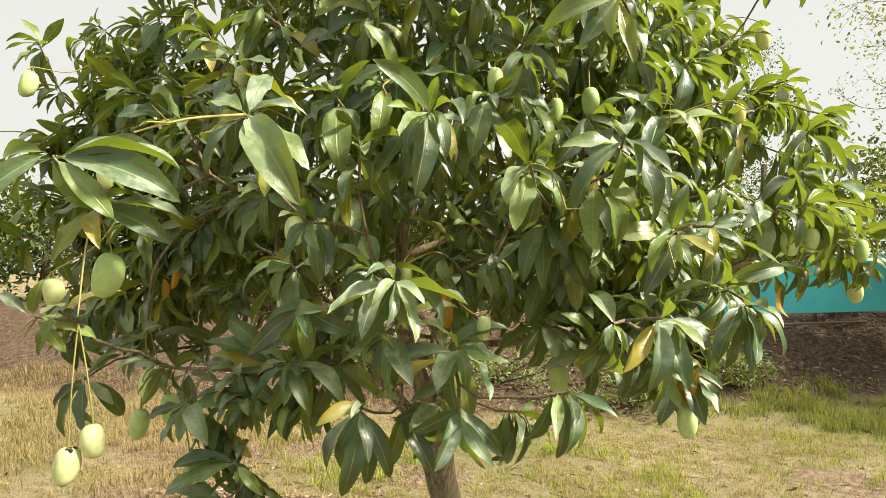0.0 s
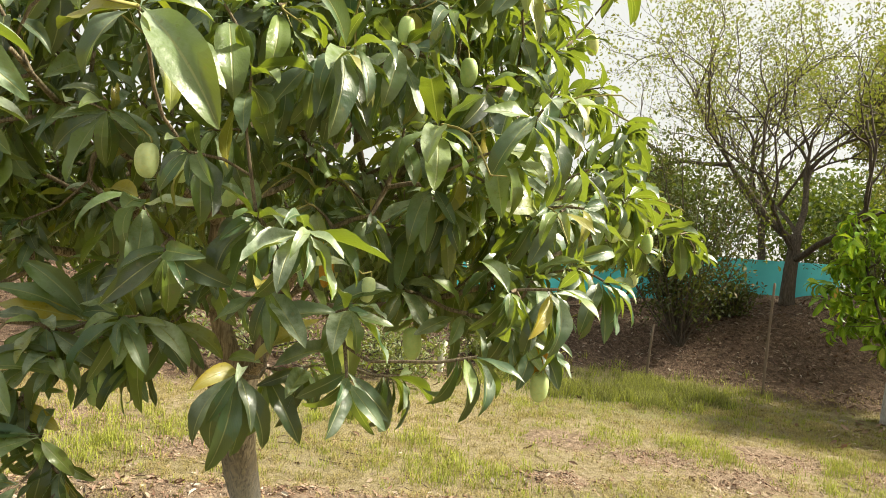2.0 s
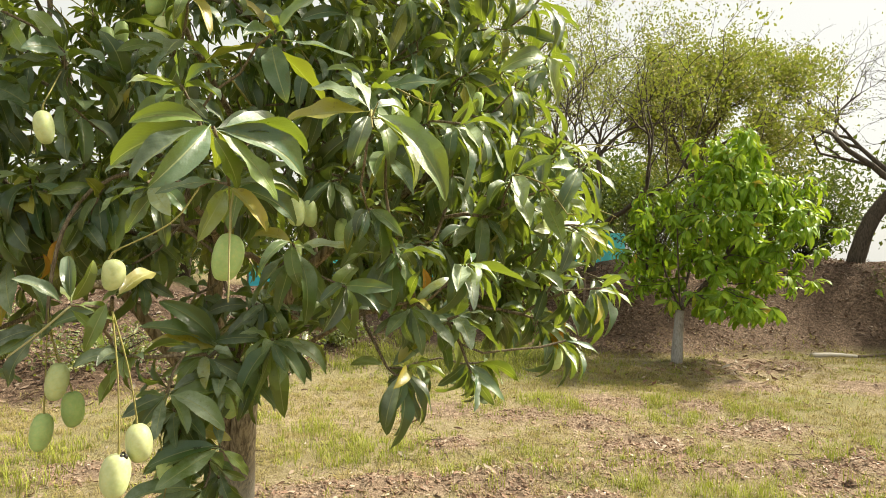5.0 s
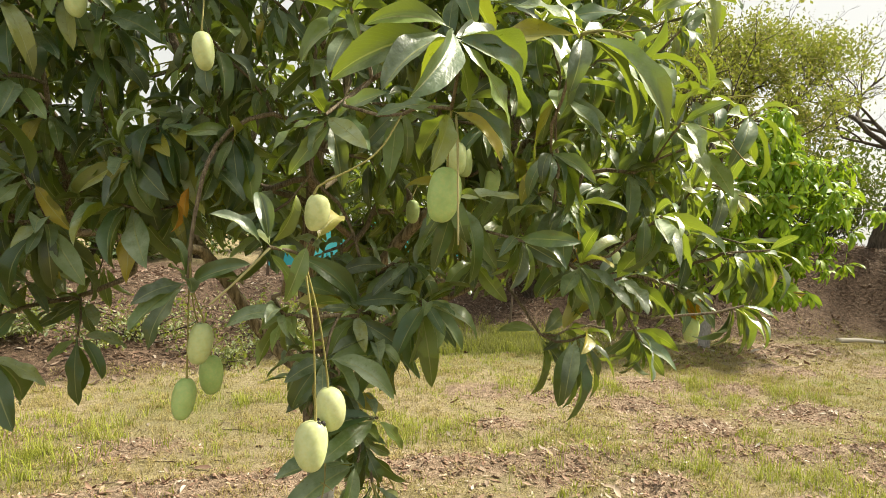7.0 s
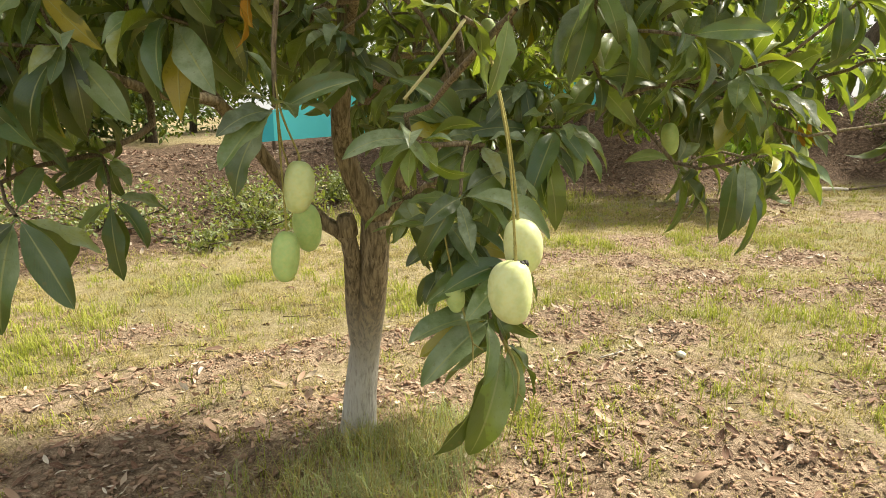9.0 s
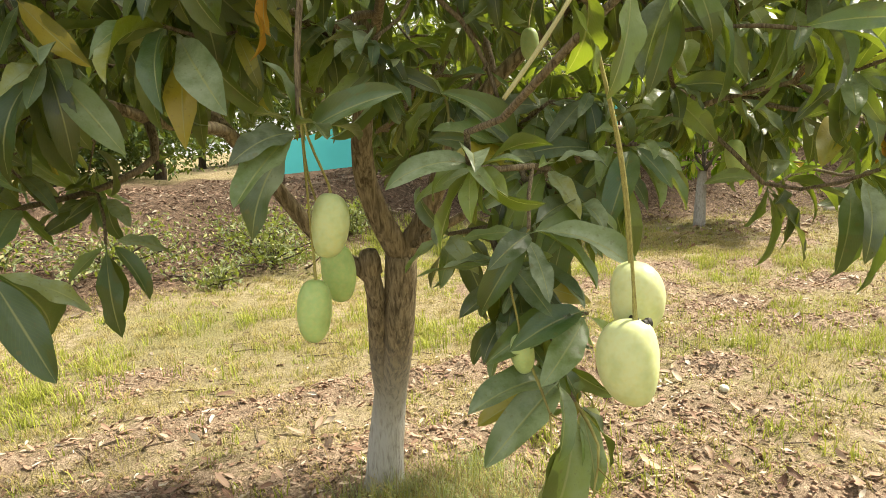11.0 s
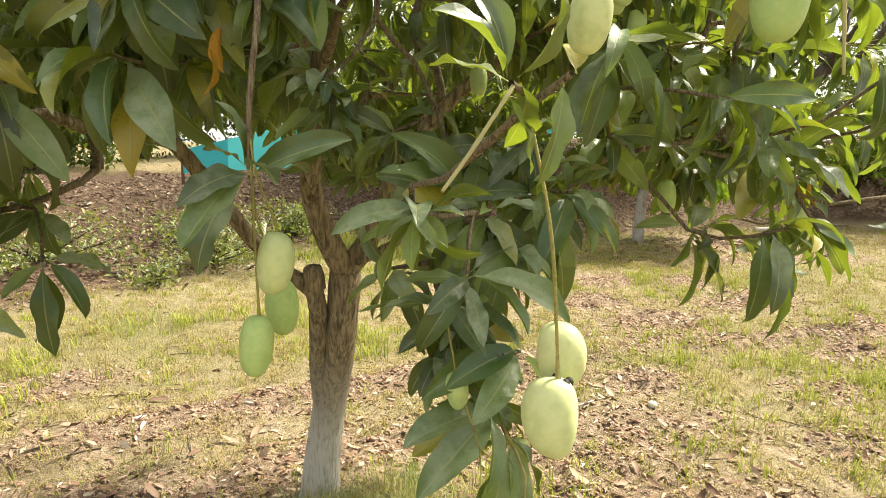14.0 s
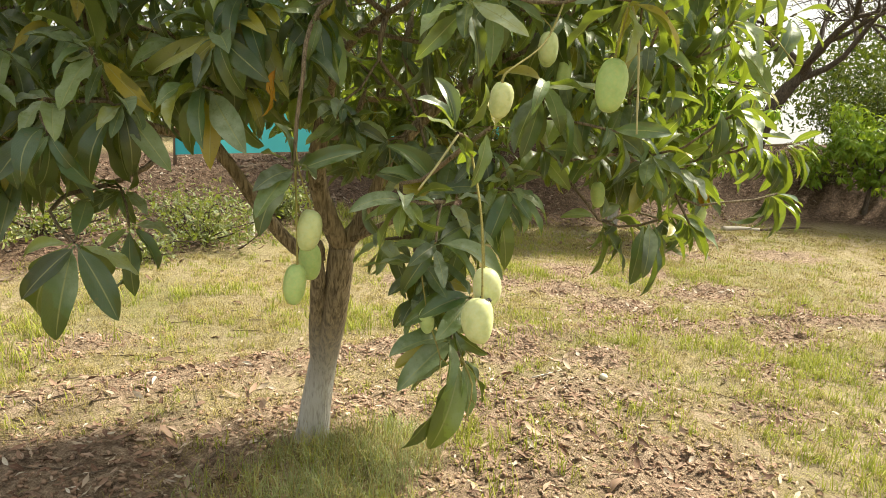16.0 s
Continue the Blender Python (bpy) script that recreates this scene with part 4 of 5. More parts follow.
# ---- the fruit ----
def fruit_mesh(length, width, seed, skin):
    """A mango: fuller on one shoulder, with a slight beak, hanging from its top at the origin."""
    g = np.random.default_rng(seed)
    rings, sides = 15, 22
    verts, faces = [], []
    lean = g.uniform(0.05, 0.12)
    for i in range(rings + 1):
        t = i / rings
        s = math.sin(math.pi * t)
        r = 0.5 * width * (abs(s) ** 0.72) * (1.06 - 0.16 * t)
        off = lean * width * math.sin(math.pi * t * 1.2)
        for j in range(sides):
            a = 2 * math.pi * j / sides
            side = 1 + 0.05 * math.cos(a - 0.5) * (1 - t)
            verts.append((r * math.cos(a) * side + off, r * math.sin(a) * 0.9, -length * (0.5 - 0.5 * math.cos(math.pi * t))))
    verts = np.array(verts)
    verts[:, :2] += (soft_noise(verts[:, 0] + verts[:, 2], verts[:, 1], 60, seed)[:, None] - 0.5) * 0.0015
    a = np.arange(sides)
    quad = np.stack([a, (a + 1) % sides, (a + 1) % sides + sides, a + sides], 1)[:, ::-1]
    faces = np.vstack([quad + i * sides for i in range(rings)])
    return mesh_of("mango", verts, faces, material=skin)


FRUIT_SHAPES = [fruit_mesh(1.0, w, n, skin) for n, (w, skin) in enumerate(((0.76, PALE_SKIN), (0.74, PALE_SKIN), (0.63, MANGO_SKIN), (0.67, MANGO_SKIN)))]


def mango(centre, length, stalk, label, seed, sway=(0.0, 0.0), stained=False):
    """One fruit with its long stalk; centre is the middle of the fruit."""
    g = np.random.default_rng(100 + seed)
    top = np.array(centre) + (0, 0, length * 0.5)
    ob = tagged(new("mango", FRUIT_SHAPES[seed if seed < 2 else 0 if seed == 6 else 2 + seed % 2]), label, "mango", "mangoes on the tree")
    tilt = Euler((g.uniform(-0.15, 0.15), g.uniform(-0.15, 0.15), g.uniform(0, 6.28)))
    ob.matrix_basis = Matrix.LocRotScale(Vector(top), tilt, Vector((length,) * 3))
    end = top + np.array((sway[0], sway[1], stalk))
    mid = (top + end) / 2 + g.normal(0, 0.008, 3)
    line = smooth_line([top - (0, 0, 0.006), top + (0, 0, 0.012), mid, end], 0.02)
    r = np.interp(np.linspace(0, 1, len(line)), [0, 0.08, 0.3, 1], [0.0044, 0.0024, 0.0016, 0.0018])
    stem = part("stalk", mesh_of("stalk", *tube(line, r, 6, 0.12), material=STALK), ob, "thin yellow-brown fruit stalk")
    stem.matrix_parent_inverse = ob.matrix_basis.inverted()
    if stained:
        blob = Pile()
        for _ in range(5):
            c = top + np.array((g.uniform(-0.012, 0.012), g.uniform(-0.012, 0.012), -0.004))
            blob.add(*tube([c - (0, 0, 0.006), c, c + (0, 0, 0.004)], [0.004, 0.005, 0.003], 6))
        spot = part("sap_stain", blob.mesh("sap_stain", SAP), ob, "dried black sap")
        spot.matrix_parent_inverse = ob.matrix_basis.inverted()
    return ob


PALE, GREEN_ONE, YELLOW_ONE = "pale green unripe mango hanging on its long stalk", "green unripe mango hanging among leaves", "yellowish green mango hanging on a long stalk"
NEAR_FRUIT = [  # x, y, z, length, stalk
    (-0.429, 1.771, 1.205, 0.079, 0.19), (-0.402, 1.806, 1.252, 0.074, 0.15), (-0.577, 2.185, 1.307, 0.088, 0.13), (-0.556, 2.240, 1.228, 0.086, 0.20),
    (-0.604, 2.185, 1.192, 0.086, 0.24), (-0.255, 1.680, 1.612, 0.088, 0.13), (-0.449, 1.725, 1.575, 0.056, 0.10), (-0.062, 2.055, 1.728, 0.072, 0.10),
    (0.083, 2.148, 1.692, 0.072, 0.10), (0.852, 2.241, 1.298, 0.078, 0.10), (-0.606, 2.023, 1.873, 0.070, 0.12), (-0.837, 2.327, 2.022, 0.068, 0.10),
    (-0.175, 2.245, 1.217, 0.085, 0.15), (-0.350, 2.072, 1.112, 0.058, 0.10), (-0.15, 2.15, 0.925, 0.066, 0.09),
]
FAR_FRUIT = [
    (1.161, 2.640, 1.734, 0.072, 0.10), (1.244, 2.744, 1.750, 0.072, 0.10), (1.443, 3.079, 1.830, 0.084, 0.09), (1.479, 3.065, 1.733, 0.078, 0.14),
    (1.527, 3.302, 1.595, 0.082, 0.14), (0.532, 2.406, 2.082, 0.078, 0.08), (0.619, 2.423, 2.108, 0.080, 0.08), (0.504, 2.404, 1.971, 0.078, 0.12),
    (0.431, 2.039, 2.062, 0.060, 0.06), (-0.403, 2.338, 2.298, 0.084, 0.10), (-0.381, 2.289, 2.206, 0.066, 0.10), (-0.80, 1.960, 2.110, 0.072, 0.10),
    (1.181, 3.068, 2.483, 0.080, 0.12), (1.000, 2.852, 2.343, 0.080, 0.10), (1.030, 2.650, 2.110, 0.060, 0.12), (-0.508, 2.839, 2.348, 0.080, 0.10),
]
HIGH_FRUIT = [
    (-0.556, 2.922, 2.348, 0.075, 0.08), (0.008, 2.276, 2.124, 0.072, 0.08), (0.328, 2.244, 2.059, 0.070, 0.08), (-0.379, 2.620, 2.366, 0.084, 0.10),
    (0.871, 2.644, 1.537, 0.076, 0.10), (0.532, 2.417, 1.355, 0.088, 0.10), (0.409, 2.077, 1.507, 0.055, 0.06), (-0.02, 2.11, 1.73, 0.072, 0.10), (0.04, 2.58, 1.63, 0.072, 0.10),
]
for n, (x, y, z, length, stalk) in enumerate(NEAR_FRUIT + FAR_FRUIT + HIGH_FRUIT):
    place = np.array((x, y, z))
    end = place + (0, 0, length / 2 + stalk)
    nearest = wood_nodes[np.argmin(np.linalg.norm(wood_nodes - end, axis=1))]
    lean = nearest - end
    if np.linalg.norm(lean) > 0.16:
        lean = lean * 0.16 / np.linalg.norm(lean)
    mango(place, length, max(0.03, stalk + lean[2]), (PALE, GREEN_ONE, YELLOW_ONE)[0 if n < 6 else 1 + n % 2], n, lean[:2], n == 0)


# ---- the wall of turquoise sheets on the bank ----
def sheet_wall():
    wall = thing("sheet_wall", (0, 0, 0), "long low wall of turquoise sheets standing on the bank", "fence", kind="")
    line = [(1.2, 12.7), (1.95, 12.75), (4.0, 13.05), (6.5, 13.7), (9.2, 14.5), (12.5, 15.6)]
    for n, ((ax, ay), (bx, by)) in enumerate(zip(line[:-1], line[1:])):
        count = 9
        xs, ys = np.linspace(ax, bx, count), np.linspace(ay, by, count)
        low = 0.95 + 0.05 * xs
        high = low + 0.40 + 0.58 * np.clip((xs - 1.2) / 3.0, 0, 1)
        off = 0.02
        v = np.concatenate([np.stack([xs, ys + s, z], -1) for s in (0, off) for z in (low, high)])
        a = np.arange(count - 1)
        f = [np.stack([a, a + 1, a + 1 + count, a + count], 1), np.stack([a + 2 * count + 1, a + 2 * count, a + 3 * count, a + 3 * count + 1], 1), np.stack([a + count, a + 1 + count, a + 1 + 3 * count, a + 3 * count], 1)]
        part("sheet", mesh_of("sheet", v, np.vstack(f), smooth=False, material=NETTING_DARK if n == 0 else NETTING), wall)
        part("post", mesh_of("post", *tube([(ax, ay + 0.06, low[0] - 0.3), (ax, ay + 0.06, high[0] + 0.03)], [0.03, 0.028], 8), material=OLD_WOOD), wall)
    return wall


sheet_wall()


# ---- other trees ----
def orchard_tree(place, tall, wide, seed, label, material, painted=True, count=230, leaf=0.2, off=(0, 0)):
    g = np.random.default_rng(seed)
    x, y = place
    z = z_at(x, y) - 0.03
    tree = thing("mango_tree", (0, 0, 0), label, "tree", "orchard trees")
    sk = Skeleton()
    trunk = sk.limb([(x, y, z - 0.03), (x + 0.02, y, z + 0.4 * tall * 0.25), (x + 0.03, y - 0.02, z + 0.22 * tall)], 0.1)
    top = trunk[-1]
    for k in range(5):
        a = k * 1.26 + seed
        o = np.array((math.cos(a), math.sin(a), 0)) * wide * 0.32 + np.array((*off, 0)) * 0.6
        sk.limb([sk.p[top], np.array(sk.p[top]) + o * 0.4 + (0, 0, 0.16 * tall), np.array(sk.p[top]) + o + (0, 0, tall * g.uniform(0.3, 0.5))], 0.12, start=top)
    heart = np.array((x + off[0], y + off[1], z + 0.55 * tall))
    ends, clumps = [], []
    for _ in range(max(24, count // 9)):
        d = unit(g.normal(size=3))
        lump = 0.86 + 0.3 * math.sin(3 * math.atan2(d[1], d[0]) + seed) * math.cos(2.2 * d[2] + seed)
        clumps.append(heart + d * np.array((wide / 2, wide / 2, tall * 0.42)) * lump * g.uniform(0.3, 1.0) ** 0.5)
    while len(ends) < count:
        q = clumps[int(g.integers(0, len(clumps)))] + g.normal(0, 0.075 * wide, 3) * (1, 1, 0.7)
        if q[2] > z + 0.22 * tall + 0.1 * math.sin(q[0] * 5 + q[1] * 3):
            ends.append(q)
    ends.sort(key=lambda q: np.linalg.norm(q - heart))
    tips = [sk.reach(g, q, 0.15, 0.3) for q in ends]
    nodes, r = np.array(sk.p), sk.radii(0.005)
    run = sk.main[0]
    part("trunk", mesh_of("trunk", *tube(nodes[run], np.linspace(0.095, 0.07, len(run)) * tall / 4, 12, 0.03), material=PAINTED_BARK if painted else FAR_BARK), tree)
    wood = Pile()
    done = set(run)
    for chain in sk.chains():
        own = [n for n in chain if n not in done]
        if not own:
            continue
        own = ([chain[chain.index(own[0]) - 1]] if chain.index(own[0]) else []) + own
        if len(own) > 1:
            wood.add(*tube(nodes[own], np.clip(r[own], 0.005, 0.05), 5, 0.0, capped=False))
    part("branch_net", wood.mesh("branch_net", FAR_BARK), tree)["kind"] = "stuff"
    shapes = leaf_set(6, 5, 2, (0.7, 2.0), seed=seed)
    pile = Pile()
    for q, tip in zip(ends, tips):
        axis = unit(unit(q - heart) + (0, 0, 0.5) + g.normal(0, 0.2, 3))
        lay(pile, shapes, *whorl(g, q, axis, int(g.integers(9, 14)), leaf * g.uniform(0.75, 1.2), g.uniform(1.0, 2.2), 6, unit((q - heart) * np.array((1, 1, 0)))))
    part("crown", pile.mesh("crown", material), tree)["kind"] = "stuff"
    return tree


orchard_tree((7.55, 8.45), 4.1, 3.5, 21, "young mango tree with bright green leaves and whitewashed trunk", YOUNG_LEAF, count=430, leaf=0.26, off=(0.75, -0.35))
orchard_tree((15.05, 7.6), 2.7, 2.8, 33, "low bushy mango tree at the foot of the bank", TREE_LEAF, False, 420, 0.21)


def thorn_tree(place, tall, spread, seed, label, leafy, trunk=0.14, lean=(0, 0), material=None, low=0.25, parts=5, depth=7, thin=0.006, leaf=0.06):
    """A sparse tree: forked bare limbs, a net of thin twigs and thin scattered leaves."""
    g = np.random.default_rng(seed)
    x, y = place
    z = z_at(x, y)
    tree = thing("thorn_tree", (0, 0, 0), label, "tree", "trees on the bank")
    net, ends = Pile(), []
    top = np.array((x + lean[0], y + lean[1], z + low * tall))
    body = smooth_line([(x, y, z - 0.1), (x + lean[0] * 0.35, y + lean[1] * 0.35, z + low * tall * 0.5), top], 0.15)
    part("trunk", mesh_of("trunk", *tube(body, np.linspace(trunk, trunk * 0.75, len(body)), 10, 0.06), material=FAR_BARK), tree)

    def fork(base, way, length, r, level):
        line, q, d = [base], np.array(base), np.array(way)
        steps = 5
        for _ in range(steps):
            d = unit(d + g.normal(0, 0.13, 3) + np.array((0, 0, 0.03)))
            q = q + d * length / steps
            line.append(q)
        shape = tube(line, np.linspace(r, r * 0.62, len(line)), 7 if level < 2 else 4, 0.0, capped=False)
        if level < 2:
            part("limb", mesh_of("limb", *shape, material=FAR_BARK), tree)
        else:
            net.add(*shape)
        if level >= depth or r < thin * 0.5:
            ends.append((q, d))
            return
        if level >= 3:
            ends.append((line[3], d))
        for k in range(3 if level < 4 else 2):
            out = unit(np.cross(d, g.normal(size=3)))
            angle = g.uniform(0.3, 0.85)
            new_way = unit(d * math.cos(angle) + out * math.sin(angle))
            start = line[-1] if k < 2 else line[int(g.integers(2, 5))]
            fork(start, new_way, length * g.uniform(0.58, 0.82), max(r * g.uniform(0.5, 0.66), thin * 0.5), level + 1)

    for k in range(parts):
        a = k * 6.28 / parts + g.uniform(-0.4, 0.4)
        way = unit((math.cos(a) * spread, math.sin(a) * spread, g.uniform(0.6, 1.1)))
        fork(body[-1 - min(len(body) - 1, int(k * 0.8))], way, tall * g.uniform(0.22, 0.31), trunk * g.uniform(0.3, 0.55), 1)
    part("twig_net", net.mesh("twig_net", FAR_BARK), tree)["kind"] = "stuff"
    if leafy:
        shapes = leaf_set(3, 2, 2, (0.1, 0.6), (0.4, 0.6), seed)
        pile = Pile()
        spots = np.repeat(np.array([e[0] for e in ends]), leafy, 0)
        spots = spots + g.normal(0, 0.13, spots.shape)
        n = len(spots)
        lay(pile, shapes, spots, unit(g.normal(size=(n, 3)) + (0, 0, -0.2)), unit(g.normal(size=(n, 3)) + (0, 0, 1)), leaf * g.uniform(0.6, 1.4, n), g.integers(0, 3, n))
        part("foliage", pile.mesh("foliage", material or DRY_TREE_LEAF), tree)["kind"] = "stuff"
    return tree


thorn_tree((8.9, 12.6), 7.2, 0.9, 41, "thorny tree on the bank with thin yellow-green leaves", 9, 0.15, (0.1, 0.0), low=0.2, leaf=0.068, thin=0.005)
thorn_tree((12.9, 13.2), 5.0, 1.0, 43, "tree with a dense yellow-green crown behind the bank", 22, 0.14, (0, 0), low=0.45, leaf=0.08)
thorn_tree((16.5, 11.3), 7.0, 0.9, 47, "nearly bare tree with a leaning dark trunk", 1, 0.22, (0.9, -0.7), low=0.32)
thorn_tree((19.5, 8.8), 7.0, 1.0, 53, "bare spreading tree with grey twigs", 0, 0.16, (0.3, 0.1), low=0.25)
thorn_tree((10.6, 16.0), 7.0, 0.8, 59, "thin pale thorny tree behind the sheet wall", 2, 0.11, (-0.2, 0.0), low=0.3)


def shrub(place, tall, wide, seed, label, material, count=2600, leaf=0.07, group="shrubs on the bank", stems=46):
    g = np.random.default_rng(seed)
    x, y = place
    z = z_at(x, y)
    bush = thing("shrub", (0, 0, 0), label, "shrub", group)
    wood, pile, spots = Pile(), Pile(), []
    for k in range(stems):
        a, out = g.uniform(0, 6.28), g.uniform(0.2, 1) ** 0.7 * wide / 2
        end = np.array((x + math.cos(a) * out, y + math.sin(a) * out, z + tall * g.uniform(0.55, 1.0) * (1 - 0.45 * (2 * out / wide)**2)))
        mid = np.array((x, y, z)) * 0.5 + end * 0.5 + g.normal(0, 0.06 * wide, 3)
        line = smooth_line([(x + g.normal(0, 0.05), y + g.normal(0, 0.05), z - 0.05), mid, end], 0.15)
        wood.add(*tube(line, np.linspace(0.016, 0.004, len(line)), 4, 0.0, capped=False))
        spots.append(line[int(len(line) * 0.3):])
    part("stem_net", wood.mesh("stem_net", FAR_BARK), bush)["kind"] = "stuff"
    base = np.vstack(spots)
    pts = base[g.integers(0, len(base), count)] + g.normal(0, 0.11 * wide / 2, (count, 3))
    pts[:, 2] = np.maximum(pts[:, 2], z + 0.05)
    lay(pile, leaf_set(4, 3, 2, (0.1, 0.9), (0.3, 0.45), seed), pts, unit(g.normal(size=(count, 3)) + (0, 0, -0.1)), unit(g.normal(size=(count, 3)) * 0.6 + (0, 0, 1)), leaf * g.uniform(0.6, 1.5, count), g.integers(0, 4, count))
    part("foliage", pile.mesh("foliage", material), bush)["kind"] = "stuff"
    return bush


shrub((6.15, 11.6), 4.7, 3.2, 71, "tall dark brownish shrub in front of the sheet wall", SHRUB_LEAF, 9500, 0.085)
shrub((7.4, 12.3), 0.9, 1.4, 72, "low dark shrub beside the wall", SHRUB_LEAF, 2600, 0.07)
shrub((10.6, 12.4), 2.4, 2.4, 73, "grey-green thorny shrub on the bank", SHRUB_LEAF, 3600, 0.07)
shrub((15.6, 8.8), 1.1, 2.6, 74, "low grey-brown dry shrub on the bank", SHRUB_LEAF, 3600, 0.06)
shrub((19.0, 6.1), 6.0, 5.0, 75, "large grey-brown dry thicket", SHRUB_LEAF, 16000, 0.11)
shrub((0.9, 9.5), 0.6, 2.6, 76, "low yellow-green weeds at the foot of the bank", WEED_LEAF, 3000, 0.06, stems=26)
shrub((0.1, 8.6), 0.24, 1.3, 77, "small leafy green weed", WEED_LEAF, 700, 0.055, stems=14)
shrub((-0.9, 9.3), 0.42, 2.2, 79, "low dusty green weeds on the bank", WEED_LEAF, 1700, 0.055, stems=16)
shrub((-2.6, 9.2), 0.6, 2.0, 80, "low dusty green weeds on the bank", WEED_LEAF, 2200, 0.065, stems=18)
shrub((2.3, 10.6), 0.45, 1.6, 81, "low yellow-green weeds on the bank's slope", WEED_LEAF, 1500, 0.06, stems=14)
shrub((17.5, 13.5), 3.2, 4.0, 78, "green bush behind the bank", FAR_LEAF, 6000, 0.12)
shrub((23.5, 11.4), 3.4, 4.6, 82, "dark green bush behind the bank", FAR_LEAF, 6000, 0.13)


def distant_tree(place, tall, wide, seed, label):
    g = np.random.default_rng(seed)
    x, y = place
    z = z_at(x, y)
    tree = thing("distant_tree", (0, 0, 0), label, "tree", "distant trees")
    part("trunk", mesh_of("trunk", *tube([(x, y, z - 0.2), (x + 0.1, y, z + 0.5 * tall)], [0.16, 0.09], 8, 0.05), material=FAR_BARK), tree)
    clumps = []
    for _ in range(34):
        d = unit(g.normal(size=3))
        clumps.append(np.array((x, y, z + 0.55 * tall)) + d * np.array((wide / 2, wide / 2, 0.42 * tall)) * g.uniform(0.35, 1.0))
    pick = g.integers(0, len(clumps), 4600)
    pts = np.array(clumps)[pick] + g.normal(0, 0.13 * wide, (4600, 3)) * (1, 1, 0.7)
    pts[:, 2] = np.maximum(pts[:, 2], z + 0.1)
    pile = Pile()
    n = len(pts)
    lay(pile, leaf_set(3, 2, 2, (0.1, 0.7), (0.4, 0.55), seed), pts, unit(g.normal(size=(n, 3))), unit(g.normal(size=(n, 3)) + (0, 0, 1)), 0.034 * wide * g.uniform(0.6, 1.5, n), g.integers(0, 3, n))
    part("crown", pile.mesh("crown", FAR_LEAF), tree)["kind"] = "stuff"
    return tree


for n, (x, y, tall, wide) in enumerate([(12, 24, 4.2, 6), (18, 23, 4.6, 7), (23, 19, 5.0, 7), (27, 13, 5.0, 7), (29, 6, 5.0, 7), (7, 27, 4.6, 6), (14, 33, 7.0, 8), (25, 29, 6.5, 9), (-1, 21, 2.8, 5), (-5, 19, 2.6, 5), (-9, 17, 2.6, 5), (2.5, 28, 4.0, 6), (-14, 14, 2.8, 5), (5.3, 24, 9.0, 2.6), (-2.0, 17.5, 2.7, 4.5), (-4.2, 16.0, 2.6, 4.5), (0.3, 18.5, 2.6, 4.5), (-7.5, 15.0, 2.6, 5)]):
    distant_tree((x, y), tall, wide, 200 + n, "dense dark green tree in the distance")

# ---- small things on the ground ----
def scatter(count, x0, x1, y0, y1, keep, g):
    x, y = g.uniform(x0, x1, count), g.uniform(y0, y1, count)
    ok = g.uniform(0, 1, count) < keep(x, y)
    return x[ok], y[ok]


def blades(name, label, category, material, x, y, g, tall, width, per, lean, spread=0.018):
    """Tufts of narrow blades, joined."""
    x, y = np.repeat(x, per) + g.normal(0, spread, len(x) * per), np.repeat(y, per) + g.normal(0, spread, len(y) * per)
    n = len(x)
    base = np.stack([x, y, height(x, y) - 0.004], -1)
    a, tip = g.uniform(0, 6.28, n), np.clip(np.abs(g.normal(lean, 0.35, n)), 0, 1.35)
    h = tall * g.uniform(0.45, 1.3, n)
    out = np.stack([np.cos(a), np.sin(a), np.zeros(n)], -1)
    side = np.stack([-np.sin(a), np.cos(a), np.zeros(n)], -1) * (width * g.uniform(0.6, 1.3, n))[:, None]
    mid = base + (out * np.sin(tip * 0.5)[:, None] + np.array((0, 0, 1)) * np.cos(tip * 0.5)[:, None]) * (h * 0.55)[:, None]
    end = mid + (out * np.sin(tip * 1.2)[:, None] + np.array((0, 0, 1)) * np.cos(tip * 1.2)[:, None]) * (h * 0.45)[:, None]
    v = np.stack([base - side, base + side, mid + side * 0.8, mid - side * 0.8, end + side * 0.15, end - side * 0.15], 1).reshape(-1, 3)
    f = (np.array([(0, 1, 2, 3), (3, 2, 4, 5)])[None] + (np.arange(n) * 6)[:, None, None]).reshape(-1, 4)
    uv = np.tile(np.array([(0, 0), (1, 0), (1, 0.55), (0, 0.55), (1, 1), (0, 1)], float), (n, 1))
    return tagged(new(name, mesh_of(name, v, f, uv, True, material)), label, category, kind="stuff")


gg = np.random.default_rng(77)


def straw_keep(x, y):
    s, gr, b = zones(x, y)
    return np.clip((1 - s * 1.15) * (1 - b * 0.93) * (0.2 + 0.9 * soft_noise(x, y, 1.9, 6)) * np.clip(soft_noise(x, y, 7.0, 14) * 3.0 - 0.9, 0.04, 1), 0, 1)


def green_keep(x, y):
    s, gr, b = zones(x, y)
    return np.clip((0.2 + 0.9 * gr * soft_noise(x, y, 4.0, 12)) * np.clip(soft_noise(x, y, 2.6, 21) * 1.8 - 0.4, 0.1, 1.0) * np.clip(soft_noise(x, y, 9.0, 23) * 2.5 - 0.6, 0.1, 1.2) * (1 - s * 0.9) * (1 - b), 0, 1)


